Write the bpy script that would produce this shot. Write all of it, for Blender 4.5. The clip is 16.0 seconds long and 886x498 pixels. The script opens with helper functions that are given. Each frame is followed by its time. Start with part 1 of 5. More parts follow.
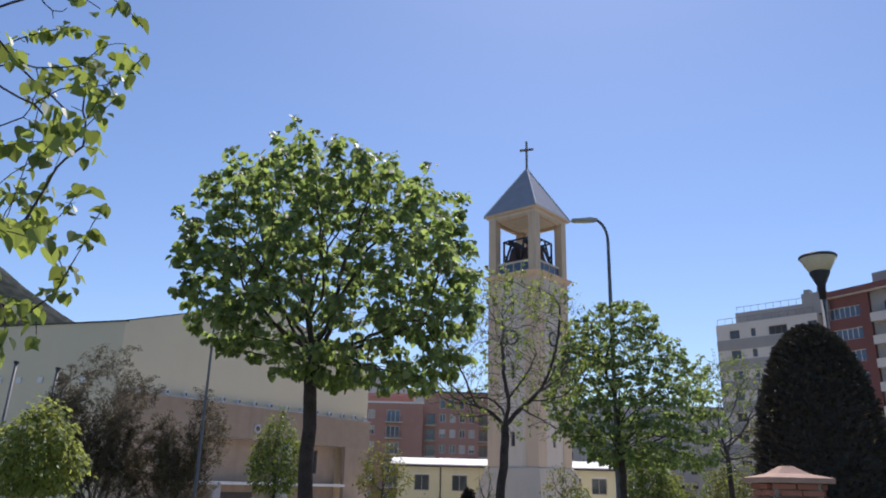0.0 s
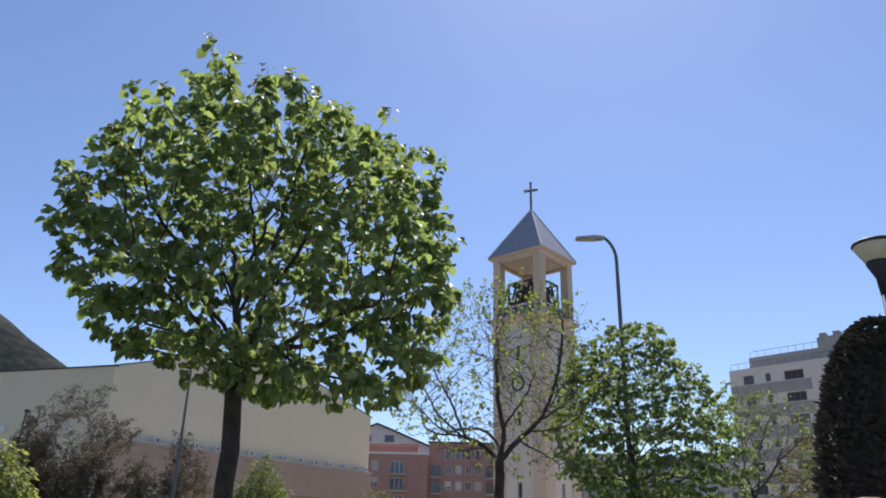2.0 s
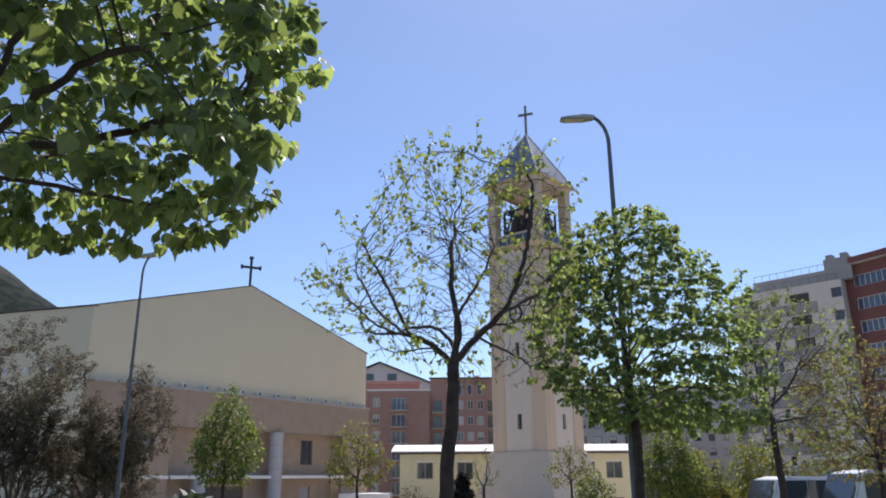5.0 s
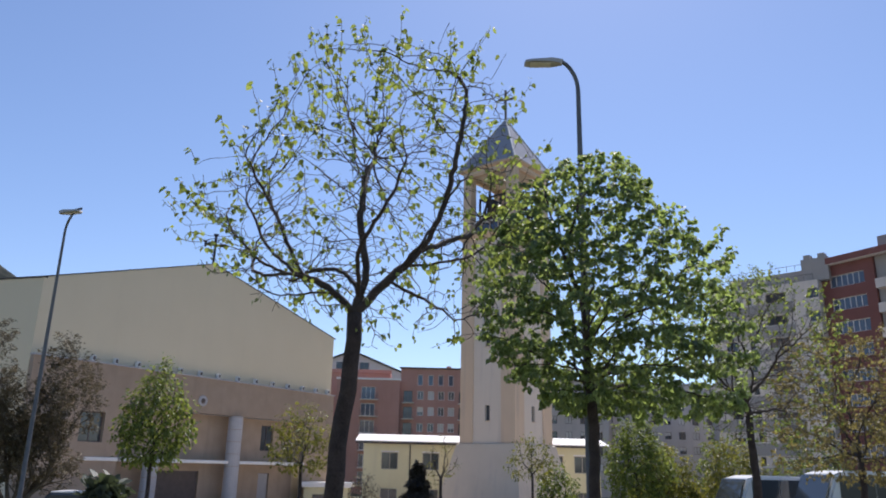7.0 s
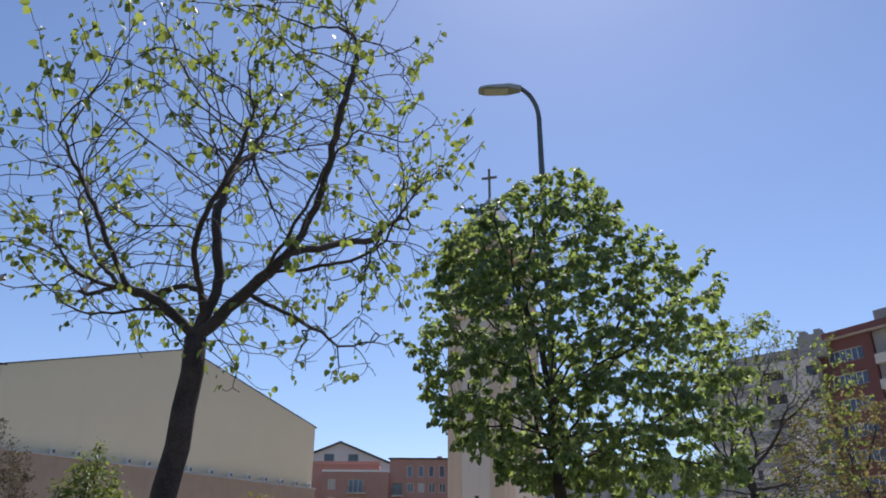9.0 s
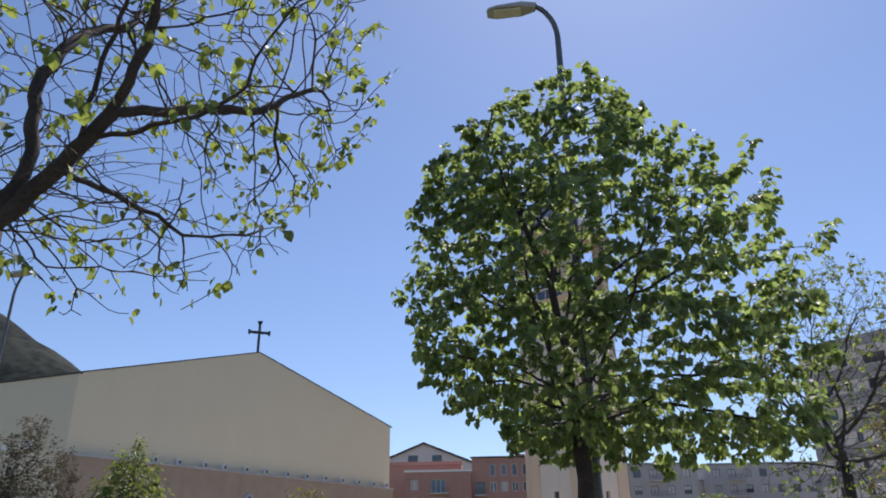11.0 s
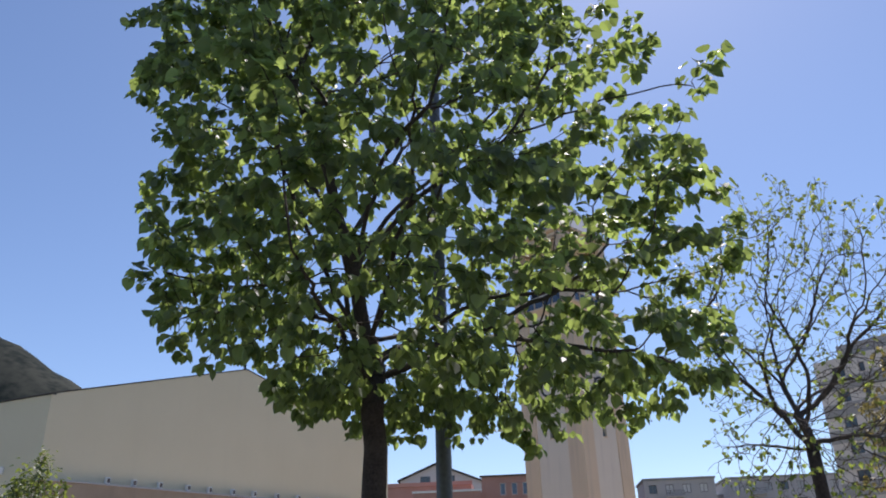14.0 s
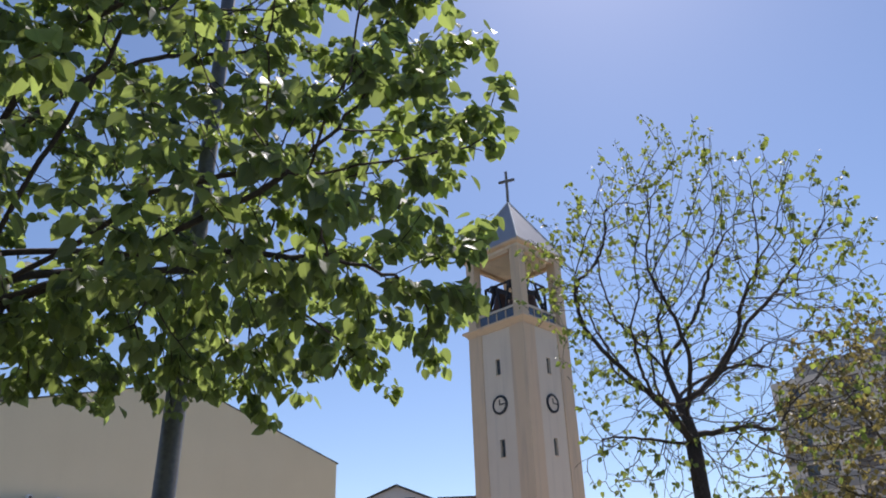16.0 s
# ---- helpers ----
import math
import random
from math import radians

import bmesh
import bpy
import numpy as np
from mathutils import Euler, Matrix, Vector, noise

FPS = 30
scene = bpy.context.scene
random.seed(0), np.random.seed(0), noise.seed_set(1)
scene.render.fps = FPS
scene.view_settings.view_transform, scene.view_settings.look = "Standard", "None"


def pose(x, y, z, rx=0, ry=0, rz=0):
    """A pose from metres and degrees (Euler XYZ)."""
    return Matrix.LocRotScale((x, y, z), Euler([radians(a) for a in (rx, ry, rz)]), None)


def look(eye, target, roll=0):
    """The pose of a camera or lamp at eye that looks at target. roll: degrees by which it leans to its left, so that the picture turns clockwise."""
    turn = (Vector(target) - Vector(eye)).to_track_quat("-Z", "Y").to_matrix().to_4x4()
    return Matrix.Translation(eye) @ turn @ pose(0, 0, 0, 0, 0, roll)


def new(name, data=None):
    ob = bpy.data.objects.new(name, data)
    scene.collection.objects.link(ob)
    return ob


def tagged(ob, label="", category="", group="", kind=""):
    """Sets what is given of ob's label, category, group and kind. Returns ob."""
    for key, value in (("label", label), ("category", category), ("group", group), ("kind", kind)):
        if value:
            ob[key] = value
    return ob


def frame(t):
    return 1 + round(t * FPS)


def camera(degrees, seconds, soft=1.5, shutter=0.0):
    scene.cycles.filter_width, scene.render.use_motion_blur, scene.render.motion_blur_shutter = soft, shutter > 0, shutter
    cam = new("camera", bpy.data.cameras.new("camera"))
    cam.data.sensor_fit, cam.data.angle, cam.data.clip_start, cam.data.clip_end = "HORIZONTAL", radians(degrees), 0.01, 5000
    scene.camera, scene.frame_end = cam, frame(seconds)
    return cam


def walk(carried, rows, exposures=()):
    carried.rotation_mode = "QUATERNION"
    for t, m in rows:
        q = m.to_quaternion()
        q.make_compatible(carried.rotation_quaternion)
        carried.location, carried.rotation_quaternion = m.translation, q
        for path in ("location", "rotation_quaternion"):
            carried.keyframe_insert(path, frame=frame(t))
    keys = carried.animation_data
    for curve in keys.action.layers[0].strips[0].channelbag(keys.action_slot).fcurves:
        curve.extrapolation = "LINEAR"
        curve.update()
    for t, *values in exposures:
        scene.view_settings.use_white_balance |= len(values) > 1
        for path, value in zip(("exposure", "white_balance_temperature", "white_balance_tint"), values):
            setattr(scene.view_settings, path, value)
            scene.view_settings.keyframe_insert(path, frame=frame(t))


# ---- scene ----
cam = camera(61.0, 16.0, soft=1.9)
PATH = [
    (0, (-0.024, -0.953, 1.385), (-0.015, 0.953, 1.989), 1.4),
    (0.5, (0.043, -0.41, 1.395), (0.057, 1.452, 2.126), 1.4),
    (1, (0.188, 0.249, 1.364), (0.197, 2.082, 2.163), 1.3),
    (1.5, (0.303, 0.758, 1.312), (0.301, 2.603, 2.086), 1.9),
    (2, (0.456, 1.476, 1.267), (0.444, 3.339, 1.996), 1.3),
    (2.5, (0.598, 2.103, 1.24), (0.57, 3.988, 1.907), 1.3),
    (3, (0.684, 2.729, 1.206), (0.672, 4.627, 1.837), -0.1),
    (3.5, (0.851, 3.384, 1.211), (0.837, 5.286, 1.829), -0.1),
    (4, (0.961, 3.929, 1.187), (0.945, 5.833, 1.798), -0.7),
    (4.2, (1.041, 4.135, 1.177), (1.032, 6.042, 1.78), -0.8),
    (6.3, (1.974, 6.649, 1.098), (1.95, 8.571, 1.651), 0.8),
    (6.5, (2.028, 6.916, 1.09), (2.036, 8.839, 1.637), 0.6),
    (7, (2.282, 7.463, 1.042), (2.319, 9.382, 1.606), 1.3),
    (7.5, (2.487, 8.077, 1.025), (2.507, 9.977, 1.647), 2.3),
    (8, (2.709, 8.692, 1.011), (2.724, 10.571, 1.696), 1.0),
    (8.5, (3.0, 9.342, 1.0), (2.997, 11.192, 1.739), 0.3),
    (9, (3.268, 9.863, 1.007), (3.319, 11.702, 1.79), 0.2),
    (9.2, (3.369, 10.075, 1.033), (3.422, 11.914, 1.815), 0.2),
    (11.3, (4.588, 12.267, 0.864), (4.421, 14.097, 1.652), -0.7),
    (11.5, (4.724, 12.446, 0.86), (4.563, 14.273, 1.658), -1.0),
    (12, (5.064, 13.0, 0.869), (4.9, 14.825, 1.671), -1.7),
    (12.5, (5.344, 13.526, 0.835), (5.2, 15.356, 1.63), -2.2),
    (13, (5.673, 14.065, 0.789), (5.511, 15.895, 1.58), -1.8),
    (13.5, (5.992, 14.596, 0.813), (5.773, 16.415, 1.615), -0.6),
    (14, (6.37, 15.088, 0.796), (6.181, 16.895, 1.633), -1.7),
    (14.5, (6.815, 15.565, 0.793), (6.69, 17.373, 1.638), -2.0),
    (15, (7.187, 16.092, 0.782), (7.121, 17.898, 1.639), -2.7),
    (15.5, (7.59, 16.623, 0.77), (7.514, 18.418, 1.648), -2.9),
    (16, (7.931, 17.136, 0.735), (7.821, 18.926, 1.62), -1.8),
]
walk(cam, [(t, look(eye, target, roll)) for t, eye, target, roll in PATH],
     exposures=[(0.0, 0.12, 6050, 18), (1.2, 0.12, 6020, 18), (3.0, 0.26, 6200, 18), (4.0, 0.28, 6230, 18), (7.0, 0.22, 6220, 18), (7.6, 0.16, 6180, 18), (8.3, 0.05, 6140, 18), (9.2, 0.06, 6140, 18), (11.5, 0.12, 6190, 18), (13.5, 0.19, 6230, 18), (16.0, 0.12, 6330, 18)])

# ---------------------------------------------------------------- light
SUN_EL, SUN_AZ = 56.0, 14.0          # degrees; azimuth from +y towards +x
world = bpy.data.worlds.new("sky")
scene.world = world
world.use_nodes = True
wn = world.node_tree.nodes
wl = world.node_tree.links
sky = wn.new("ShaderNodeTexSky")
sky.sky_type = "NISHITA"
sky.sun_disc = False
sky.sun_elevation = radians(SUN_EL)
sky.sun_rotation = radians(SUN_AZ)
sky.altitude = 400
sky.air_density = 1.0
sky.dust_density = 0.4
sky.ozone_density = 3.2
wn["Background"].inputs[1].default_value = 0.12
wl.new(sky.outputs[0], wn["Background"].inputs[0])

sun = new("sun", bpy.data.lights.new("sun", "SUN"))
sun.data.energy = 4.8
sun.data.angle = radians(0.6)
sun.data.color = (1.0, 0.95, 0.87)
sun_way = Vector((math.sin(radians(SUN_AZ)) * math.cos(radians(SUN_EL)),
                  math.cos(radians(SUN_AZ)) * math.cos(radians(SUN_EL)), math.sin(radians(SUN_EL))))
sun.matrix_world = look(sun_way * 60, (0, 0, 0))


# ---------------------------------------------------------------- materials
def surface(name, base, other, scale=3.0, fine=40.0, rough=0.85, bump=0.15, metal=0.0, spread=0.5, stains=0.0,
            stain=(0.1, 0.09, 0.08), per_object=0.0):
    """Two colours mixed by noise at a coarse and a fine scale, with a fine relief."""
    m = bpy.data.materials.new(name)
    m.use_nodes = True
    n, l = m.node_tree.nodes, m.node_tree.links
    b = n["Principled BSDF"]
    b.inputs["Roughness"].default_value = rough
    b.inputs["Metallic"].default_value = metal
    co = n.new("ShaderNodeTexCoord")
    big = n.new("ShaderNodeTexNoise")
    big.inputs["Scale"].default_value = scale
    big.inputs["Detail"].default_value = 6
    small = n.new("ShaderNodeTexNoise")
    small.inputs["Scale"].default_value = fine
    small.inputs["Detail"].default_value = 4
    for t in (big, small):
        l.new(co.outputs["Object"], t.inputs["Vector"])
    add = n.new("ShaderNodeMath")
    add.operation = "ADD"
    l.new(big.outputs[0], add.inputs[0])
    l.new(small.outputs[0], add.inputs[1])
    ramp = n.new("ShaderNodeMapRange")
    ramp.inputs[1].default_value = 1.0 - spread * 0.5
    ramp.inputs[2].default_value = 1.0 + spread * 0.5
    l.new(add.outputs[0], ramp.inputs[0])
    mix = n.new("ShaderNodeMix")
    mix.data_type = "RGBA"
    mix.inputs[6].default_value = (*base, 1)
    mix.inputs[7].default_value = (*other, 1)
    l.new(ramp.outputs[0], mix.inputs[0])
    out = mix.outputs[2]
    if stains:
        st = n.new("ShaderNodeTexNoise")
        st.inputs["Scale"].default_value = 1.0
        st.inputs["Detail"].default_value = 5
        mp = n.new("ShaderNodeMapping")
        mp.inputs["Scale"].default_value = (1.2, 1.2, 0.12)
        l.new(co.outputs["Object"], mp.inputs[0])
        l.new(mp.outputs[0], st.inputs["Vector"])
        r2 = n.new("ShaderNodeMapRange")
        r2.inputs[1].default_value, r2.inputs[2].default_value = 0.52, 0.8
        r2.inputs[4].default_value = stains
        l.new(st.outputs[0], r2.inputs[0])
        m2 = n.new("ShaderNodeMix")
        m2.data_type = "RGBA"
        m2.inputs[7].default_value = (*stain, 1)
        l.new(r2.outputs[0], m2.inputs[0])
        l.new(out, m2.inputs[6])
        out = m2.outputs[2]
    if per_object:
        info = n.new("ShaderNodeObjectInfo")
        hsv = n.new("ShaderNodeHueSaturation")
        r3 = n.new("ShaderNodeMapRange")
        r3.inputs[3].default_value, r3.inputs[4].default_value = 1 - per_object, 1 + per_object
        l.new(info.outputs["Random"], r3.inputs[0])
        l.new(r3.outputs[0], hsv.inputs["Value"])
        l.new(out, hsv.inputs["Color"])
        out = hsv.outputs[0]
    l.new(out, b.inputs["Base Color"])
    if bump:
        bp = n.new("ShaderNodeBump")
        bp.inputs["Strength"].default_value = bump
        bp.inputs["Distance"].default_value = 0.02
        l.new(small.outputs[0], bp.inputs["Height"])
        l.new(bp.outputs[0], b.inputs["Normal"])
    return m


def leaf_material(name, dark, light, glow, through_share=0.45, gloss=0.35, rough=0.5):
    """Leaves: each its own tone, letting part of the light through."""
    m = bpy.data.materials.new(name)
    m.use_nodes = True
    n, l = m.node_tree.nodes, m.node_tree.links
    b = n["Principled BSDF"]
    b.inputs["Roughness"].default_value = rough
    b.inputs["Specular IOR Level"].default_value = gloss
    geo = n.new("ShaderNodeNewGeometry")
    mix = n.new("ShaderNodeMix")
    mix.data_type = "RGBA"
    mix.inputs[6].default_value = (*dark, 1)
    mix.inputs[7].default_value = (*light, 1)
    l.new(geo.outputs["Random Per Island"], mix.inputs[0])
    l.new(mix.outputs[2], b.inputs["Base Color"])
    tr = n.new("ShaderNodeBsdfTranslucent")
    m2 = n.new("ShaderNodeMix")
    m2.data_type = "RGBA"
    m2.inputs[6].default_value = (*[c * 0.4 for c in glow], 1)
    m2.inputs[7].default_value = (*glow, 1)
    l.new(geo.outputs["Random Per Island"], m2.inputs[0])
    l.new(m2.outputs[2], tr.inputs["Color"])
    ms = n.new("ShaderNodeMixShader")
    ms.inputs[0].default_value = through_share
    l.new(b.outputs[0], ms.inputs[1])
    l.new(tr.outputs[0], ms.inputs[2])
    l.new(ms.outputs[0], n["Material Output"].inputs["Surface"])
    return m


def glass_material(name, tint=(0.05, 0.06, 0.07), rough=0.06):
    m = bpy.data.materials.new(name)
    m.use_nodes = True
    b = m.node_tree.nodes["Principled BSDF"]
    b.inputs["Base Color"].default_value = (*tint, 1)
    b.inputs["Roughness"].default_value = rough
    b.inputs["Specular IOR Level"].default_value = 0.8
    return m


M_BARK = surface("bark", (0.034, 0.024, 0.021), (0.085, 0.06, 0.05), 6, 60, 0.95, 0.8)
M_TWIG = surface("twig_bark", (0.035, 0.027, 0.023), (0.085, 0.062, 0.048), 6, 60, 0.9, 0.3)
M_BROWN_TWIG = surface("brown_twig", (0.1, 0.08, 0.06), (0.17, 0.135, 0.1), 4, 30, 0.9, 0.2)
M_LEAF_MAPLE = leaf_material("maple_leaf", (0.05, 0.068, 0.052), (0.12, 0.148, 0.095), (0.66, 0.84, 0.2), 0.41, 0.45, 0.52)
M_LEAF_YOUNG = leaf_material("young_leaf", (0.065, 0.1, 0.035), (0.14, 0.19, 0.06), (0.52, 0.62, 0.11), 0.44)
M_LEAF_DARK = leaf_material("dark_green_leaf", (0.045, 0.058, 0.04), (0.11, 0.125, 0.085), (0.16, 0.2, 0.08), 0.2)
M_LEAF_SUNNY = leaf_material("sunny_young_leaf", (0.11, 0.15, 0.04), (0.22, 0.26, 0.08), (0.6, 0.64, 0.14), 0.45)
M_LEAF_RUST = leaf_material("rusty_young_leaf", (0.15, 0.115, 0.055), (0.27, 0.2, 0.09), (0.5, 0.42, 0.12), 0.4)
M_LEAF_SMALL = leaf_material("small_tree_leaf", (0.055, 0.085, 0.025), (0.14, 0.18, 0.05), (0.46, 0.54, 0.09), 0.36)
M_LEAF_YELLOW = leaf_material("yellow_leaf", (0.12, 0.13, 0.03), (0.22, 0.2, 0.05), (0.4, 0.38, 0.06), 0.4)
M_LEAF_BROWN = leaf_material("brown_leaf", (0.12, 0.1, 0.065), (0.2, 0.165, 0.105), (0.28, 0.22, 0.12), 0.25, 0.1)
M_LEAF_CONIFER = leaf_material("conifer_needle", (0.07, 0.062, 0.054), (0.1, 0.09, 0.078), (0.07, 0.07, 0.05), 0.15, 0.0, 0.9)
M_RENDER = surface("cream_render", (0.66, 0.575, 0.40), (0.72, 0.63, 0.45), 0.25, 12, 0.9, 0.05, 0, 0.9, 0.08, (0.5, 0.44, 0.32))
M_STONE = surface("brown_stone", (0.33, 0.25, 0.18), (0.43, 0.33, 0.245), 0.8, 18, 0.9, 0.2, 0, 0.7, 0.25, (0.14, 0.12, 0.1), 0.12)
M_COLUMN = surface("grey_stone", (0.36, 0.35, 0.36), (0.46, 0.45, 0.45), 1.2, 25, 0.85, 0.15, 0, 0.7, 0.25, (0.2, 0.19, 0.18), 0.08)
M_WHITE = surface("white_paint", (0.72, 0.7, 0.66), (0.82, 0.8, 0.77), 2, 30, 0.7, 0.05, 0, 0.8, 0.2, (0.5, 0.48, 0.44))
M_TRIM = surface("dark_trim", (0.05, 0.045, 0.04), (0.085, 0.075, 0.07), 3, 30, 0.9, 0.05)
M_TOWER = surface("ochre_render", (0.63, 0.475, 0.325), (0.69, 0.53, 0.375), 0.5, 20, 0.9, 0.08, 0, 0.9, 0.65, (0.4, 0.33, 0.28))
M_TOWER_PANEL = surface("pale_panel", (0.67, 0.575, 0.465), (0.73, 0.635, 0.525), 0.5, 20, 0.9, 0.08, 0, 0.9, 0.6, (0.46, 0.4, 0.34))
M_TOWER_BASE = surface("pale_stone_base", (0.6, 0.5, 0.38), (0.67, 0.57, 0.45), 0.6, 20, 0.9, 0.1, 0, 0.8, 0.35, (0.38, 0.34, 0.3))
M_ROOF_METAL = surface("grey_roof_metal", (0.26, 0.26, 0.28), (0.34, 0.34, 0.36), 0.8, 15, 0.55, 0.05, 0.3, 0.8)
M_BRONZE = surface("dark_bronze", (0.085, 0.045, 0.033), (0.14, 0.08, 0.06), 4, 30, 0.55, 0.1, 0.35)
M_IRON = surface("dark_iron", (0.03, 0.03, 0.035), (0.06, 0.06, 0.065), 4, 40, 0.55, 0.1, 0.5)
M_CROSS = surface("weathered_cross_metal", (0.16, 0.14, 0.12), (0.25, 0.22, 0.19), 3, 30, 0.6, 0.1, 0.4)
M_POLE = surface("grey_pole_paint", (0.1, 0.1, 0.105), (0.16, 0.155, 0.15), 3, 30, 0.5, 0.08, 0.3)
M_LAMP_HEAD = surface("lamp_housing", (0.38, 0.35, 0.31), (0.48, 0.45, 0.4), 5, 40, 0.5, 0.05, 0.1)
M_LAMP_GLASS = surface("milky_lamp_glass", (0.62, 0.55, 0.42), (0.75, 0.68, 0.55), 6, 40, 0.25, 0.02)
M_BRICK = surface("red_brick_wall", (0.39, 0.21, 0.17), (0.46, 0.265, 0.215), 0.5, 22, 0.9, 0.1, 0, 0.8, 0.3, (0.26, 0.12, 0.1))
M_PINK = surface("pink_render", (0.52, 0.26, 0.2), (0.58, 0.31, 0.25), 0.5, 18, 0.9, 0.08, 0, 0.8, 0.3, (0.42, 0.24, 0.2))
M_YELLOW = surface("pale_yellow_render", (0.68, 0.62, 0.38), (0.75, 0.69, 0.44), 0.6, 18, 0.9, 0.06, 0, 0.8, 0.3, (0.5, 0.46, 0.33))
M_APT = surface("off_white_render", (0.6, 0.545, 0.49), (0.68, 0.62, 0.56), 0.4, 15, 0.9, 0.06, 0, 0.8, 0.3, (0.46, 0.43, 0.4))
M_APT_BAND = surface("grey_band_render", (0.3, 0.285, 0.27), (0.36, 0.345, 0.33), 0.4, 15, 0.9, 0.06, 0, 0.8, 0.3, (0.24, 0.23, 0.22))
M_FAR = surface("grey_far_render", (0.46, 0.42, 0.4), (0.54, 0.5, 0.47), 0.3, 12, 0.9, 0.06, 0, 0.8, 0.35, (0.28, 0.26, 0.25))
M_APT_RED = surface("dark_red_cladding", (0.17, 0.07, 0.06), (0.22, 0.09, 0.078), 0.6, 22, 0.85, 0.1, 0, 0.8, 0.2, (0.2, 0.08, 0.07))
M_GLASS = glass_material("window_glass")
M_GLASS_BLUE = glass_material("blue_window_glass", (0.06, 0.085, 0.13))
M_CURTAIN = surface("drawn_blind", (0.5, 0.48, 0.45), (0.62, 0.6, 0.57), 1, 20, 0.8, 0.02, 0, 0.8, 0, (0, 0, 0), 0.2)
M_FRAME = surface("white_window_frame", (0.66, 0.64, 0.62), (0.76, 0.74, 0.72), 2, 20, 0.6, 0.02)
M_FRAME_BEIGE = surface("beige_window_frame", (0.3, 0.27, 0.23), (0.4, 0.36, 0.31), 2, 20, 0.7, 0.02)
M_FRAME_DARK = surface("brown_window_frame", (0.09, 0.07, 0.06), (0.13, 0.1, 0.09), 2, 20, 0.6, 0.02)
M_BUS = surface("white_vehicle_paint", (0.7, 0.7, 0.7), (0.8, 0.8, 0.79), 1, 20, 0.25, 0.0)
M_RUBBER = surface("tyre_rubber", (0.02, 0.02, 0.02), (0.04, 0.04, 0.04), 5, 40, 0.9, 0.1)
M_POST_BRICK = surface("post_brick", (0.26, 0.1, 0.065), (0.36, 0.15, 0.1), 3, 40, 0.9, 0.2, 0, 0.8, 0, (0, 0, 0), 0.2)
M_MORTAR = surface("mortar", (0.3, 0.27, 0.24), (0.4, 0.37, 0.33), 4, 60, 0.95, 0.2)
M_CAP = surface("terracotta_cap", (0.36, 0.22, 0.16), (0.46, 0.3, 0.22), 3, 40, 0.9, 0.2)
M_GRASS_SOIL = surface("grassy_soil", (0.05, 0.075, 0.025), (0.13, 0.115, 0.07), 0.5, 9, 0.95, 0.4, 0, 0.8)
M_PAVING = surface("paving", (0.26, 0.25, 0.235), (0.34, 0.325, 0.3), 0.8, 25, 0.9, 0.2, 0, 0.8, 0, (0, 0, 0), 0.08)
# pale and warm so that the unseen square throws sunlight onto shaded walls
M_BOUNCE_PAVING = surface("bounce_paving", (0.42, 0.36, 0.29), (0.5, 0.43, 0.35), 0.8, 25, 0.9, 0.2, 0, 0.8)
M_ASPHALT = surface("asphalt", (0.045, 0.045, 0.047), (0.07, 0.068, 0.066), 0.8, 60, 0.95, 0.3)
M_HILL = surface("wooded_hill", (0.016, 0.022, 0.02), (0.052, 0.055, 0.045), 0.02, 0.14, 0.95, 0.0, 0, 0.35)
M_HILL.node_tree.nodes["Principled BSDF"].inputs["Specular IOR Level"].default_value = 0.05


# ---------------------------------------------------------------- building blocks
def finish(bm, smooth=False):
    me = bpy.data.meshes.new("mesh")
    bm.normal_update()
    bm.to_mesh(me)
    bm.free()
    if smooth:
        me.polygons.foreach_set("use_smooth", [True] * len(me.polygons))
    return me


def part(name, bm, material, parent=None, label="", at=None, smooth=False):
    """Links a bmesh, or a mesh, as one object, under a thing or a part."""
    me = bm if isinstance(bm, bpy.types.Mesh) else finish(bm, smooth)
    if not me.materials:
        me.materials.append(material)
    ob = new(name, me)
    if parent is not None:
        ob.parent = parent
    if at is not None:
        ob.matrix_basis = at
    if label:
        ob["label"] = label
    return ob


def thing(name, label, category, at=None, group="", kind=""):
    ob = new(name)
    ob.empty_display_size = 0.2
    if at is not None:
        ob.matrix_basis = at
    return tagged(ob, label, category, group, kind)


def box(bm, x0, x1, y0, y1, z0, z1):
    v = [bm.verts.new(p) for p in ((x0, y0, z0), (x1, y0, z0), (x1, y1, z0), (x0, y1, z0),
                                   (x0, y0, z1), (x1, y0, z1), (x1, y1, z1), (x0, y1, z1))]
    for f in ((0, 3, 2, 1), (4, 5, 6, 7), (0, 1, 5, 4), (1, 2, 6, 5), (2, 3, 7, 6), (3, 0, 4, 7)):
        bm.faces.new([v[i] for i in f])
    return v


def boxed(*dims):
    bm = bmesh.new()
    box(bm, *dims)
    return bm


def bevelled(bm, width=0.03):
    bmesh.ops.bevel(bm, geom=bm.edges[:], offset=width, segments=1, affect="EDGES")
    return bm


def lathe(profile, sides=16, bm=None):
    """Rings of (radius, height) round z, closed at the ends."""
    bm = bm or bmesh.new()
    rings = [[bm.verts.new((r * math.cos(a), r * math.sin(a), z)) for a in
              [2 * math.pi * k / sides for k in range(sides)]] for r, z in profile]
    for a, b in zip(rings, rings[1:]):
        for k in range(sides):
            bm.faces.new((a[k], a[(k + 1) % sides], b[(k + 1) % sides], b[k]))
    bm.faces.new(rings[0][::-1])
    bm.faces.new(rings[-1])
    return bm


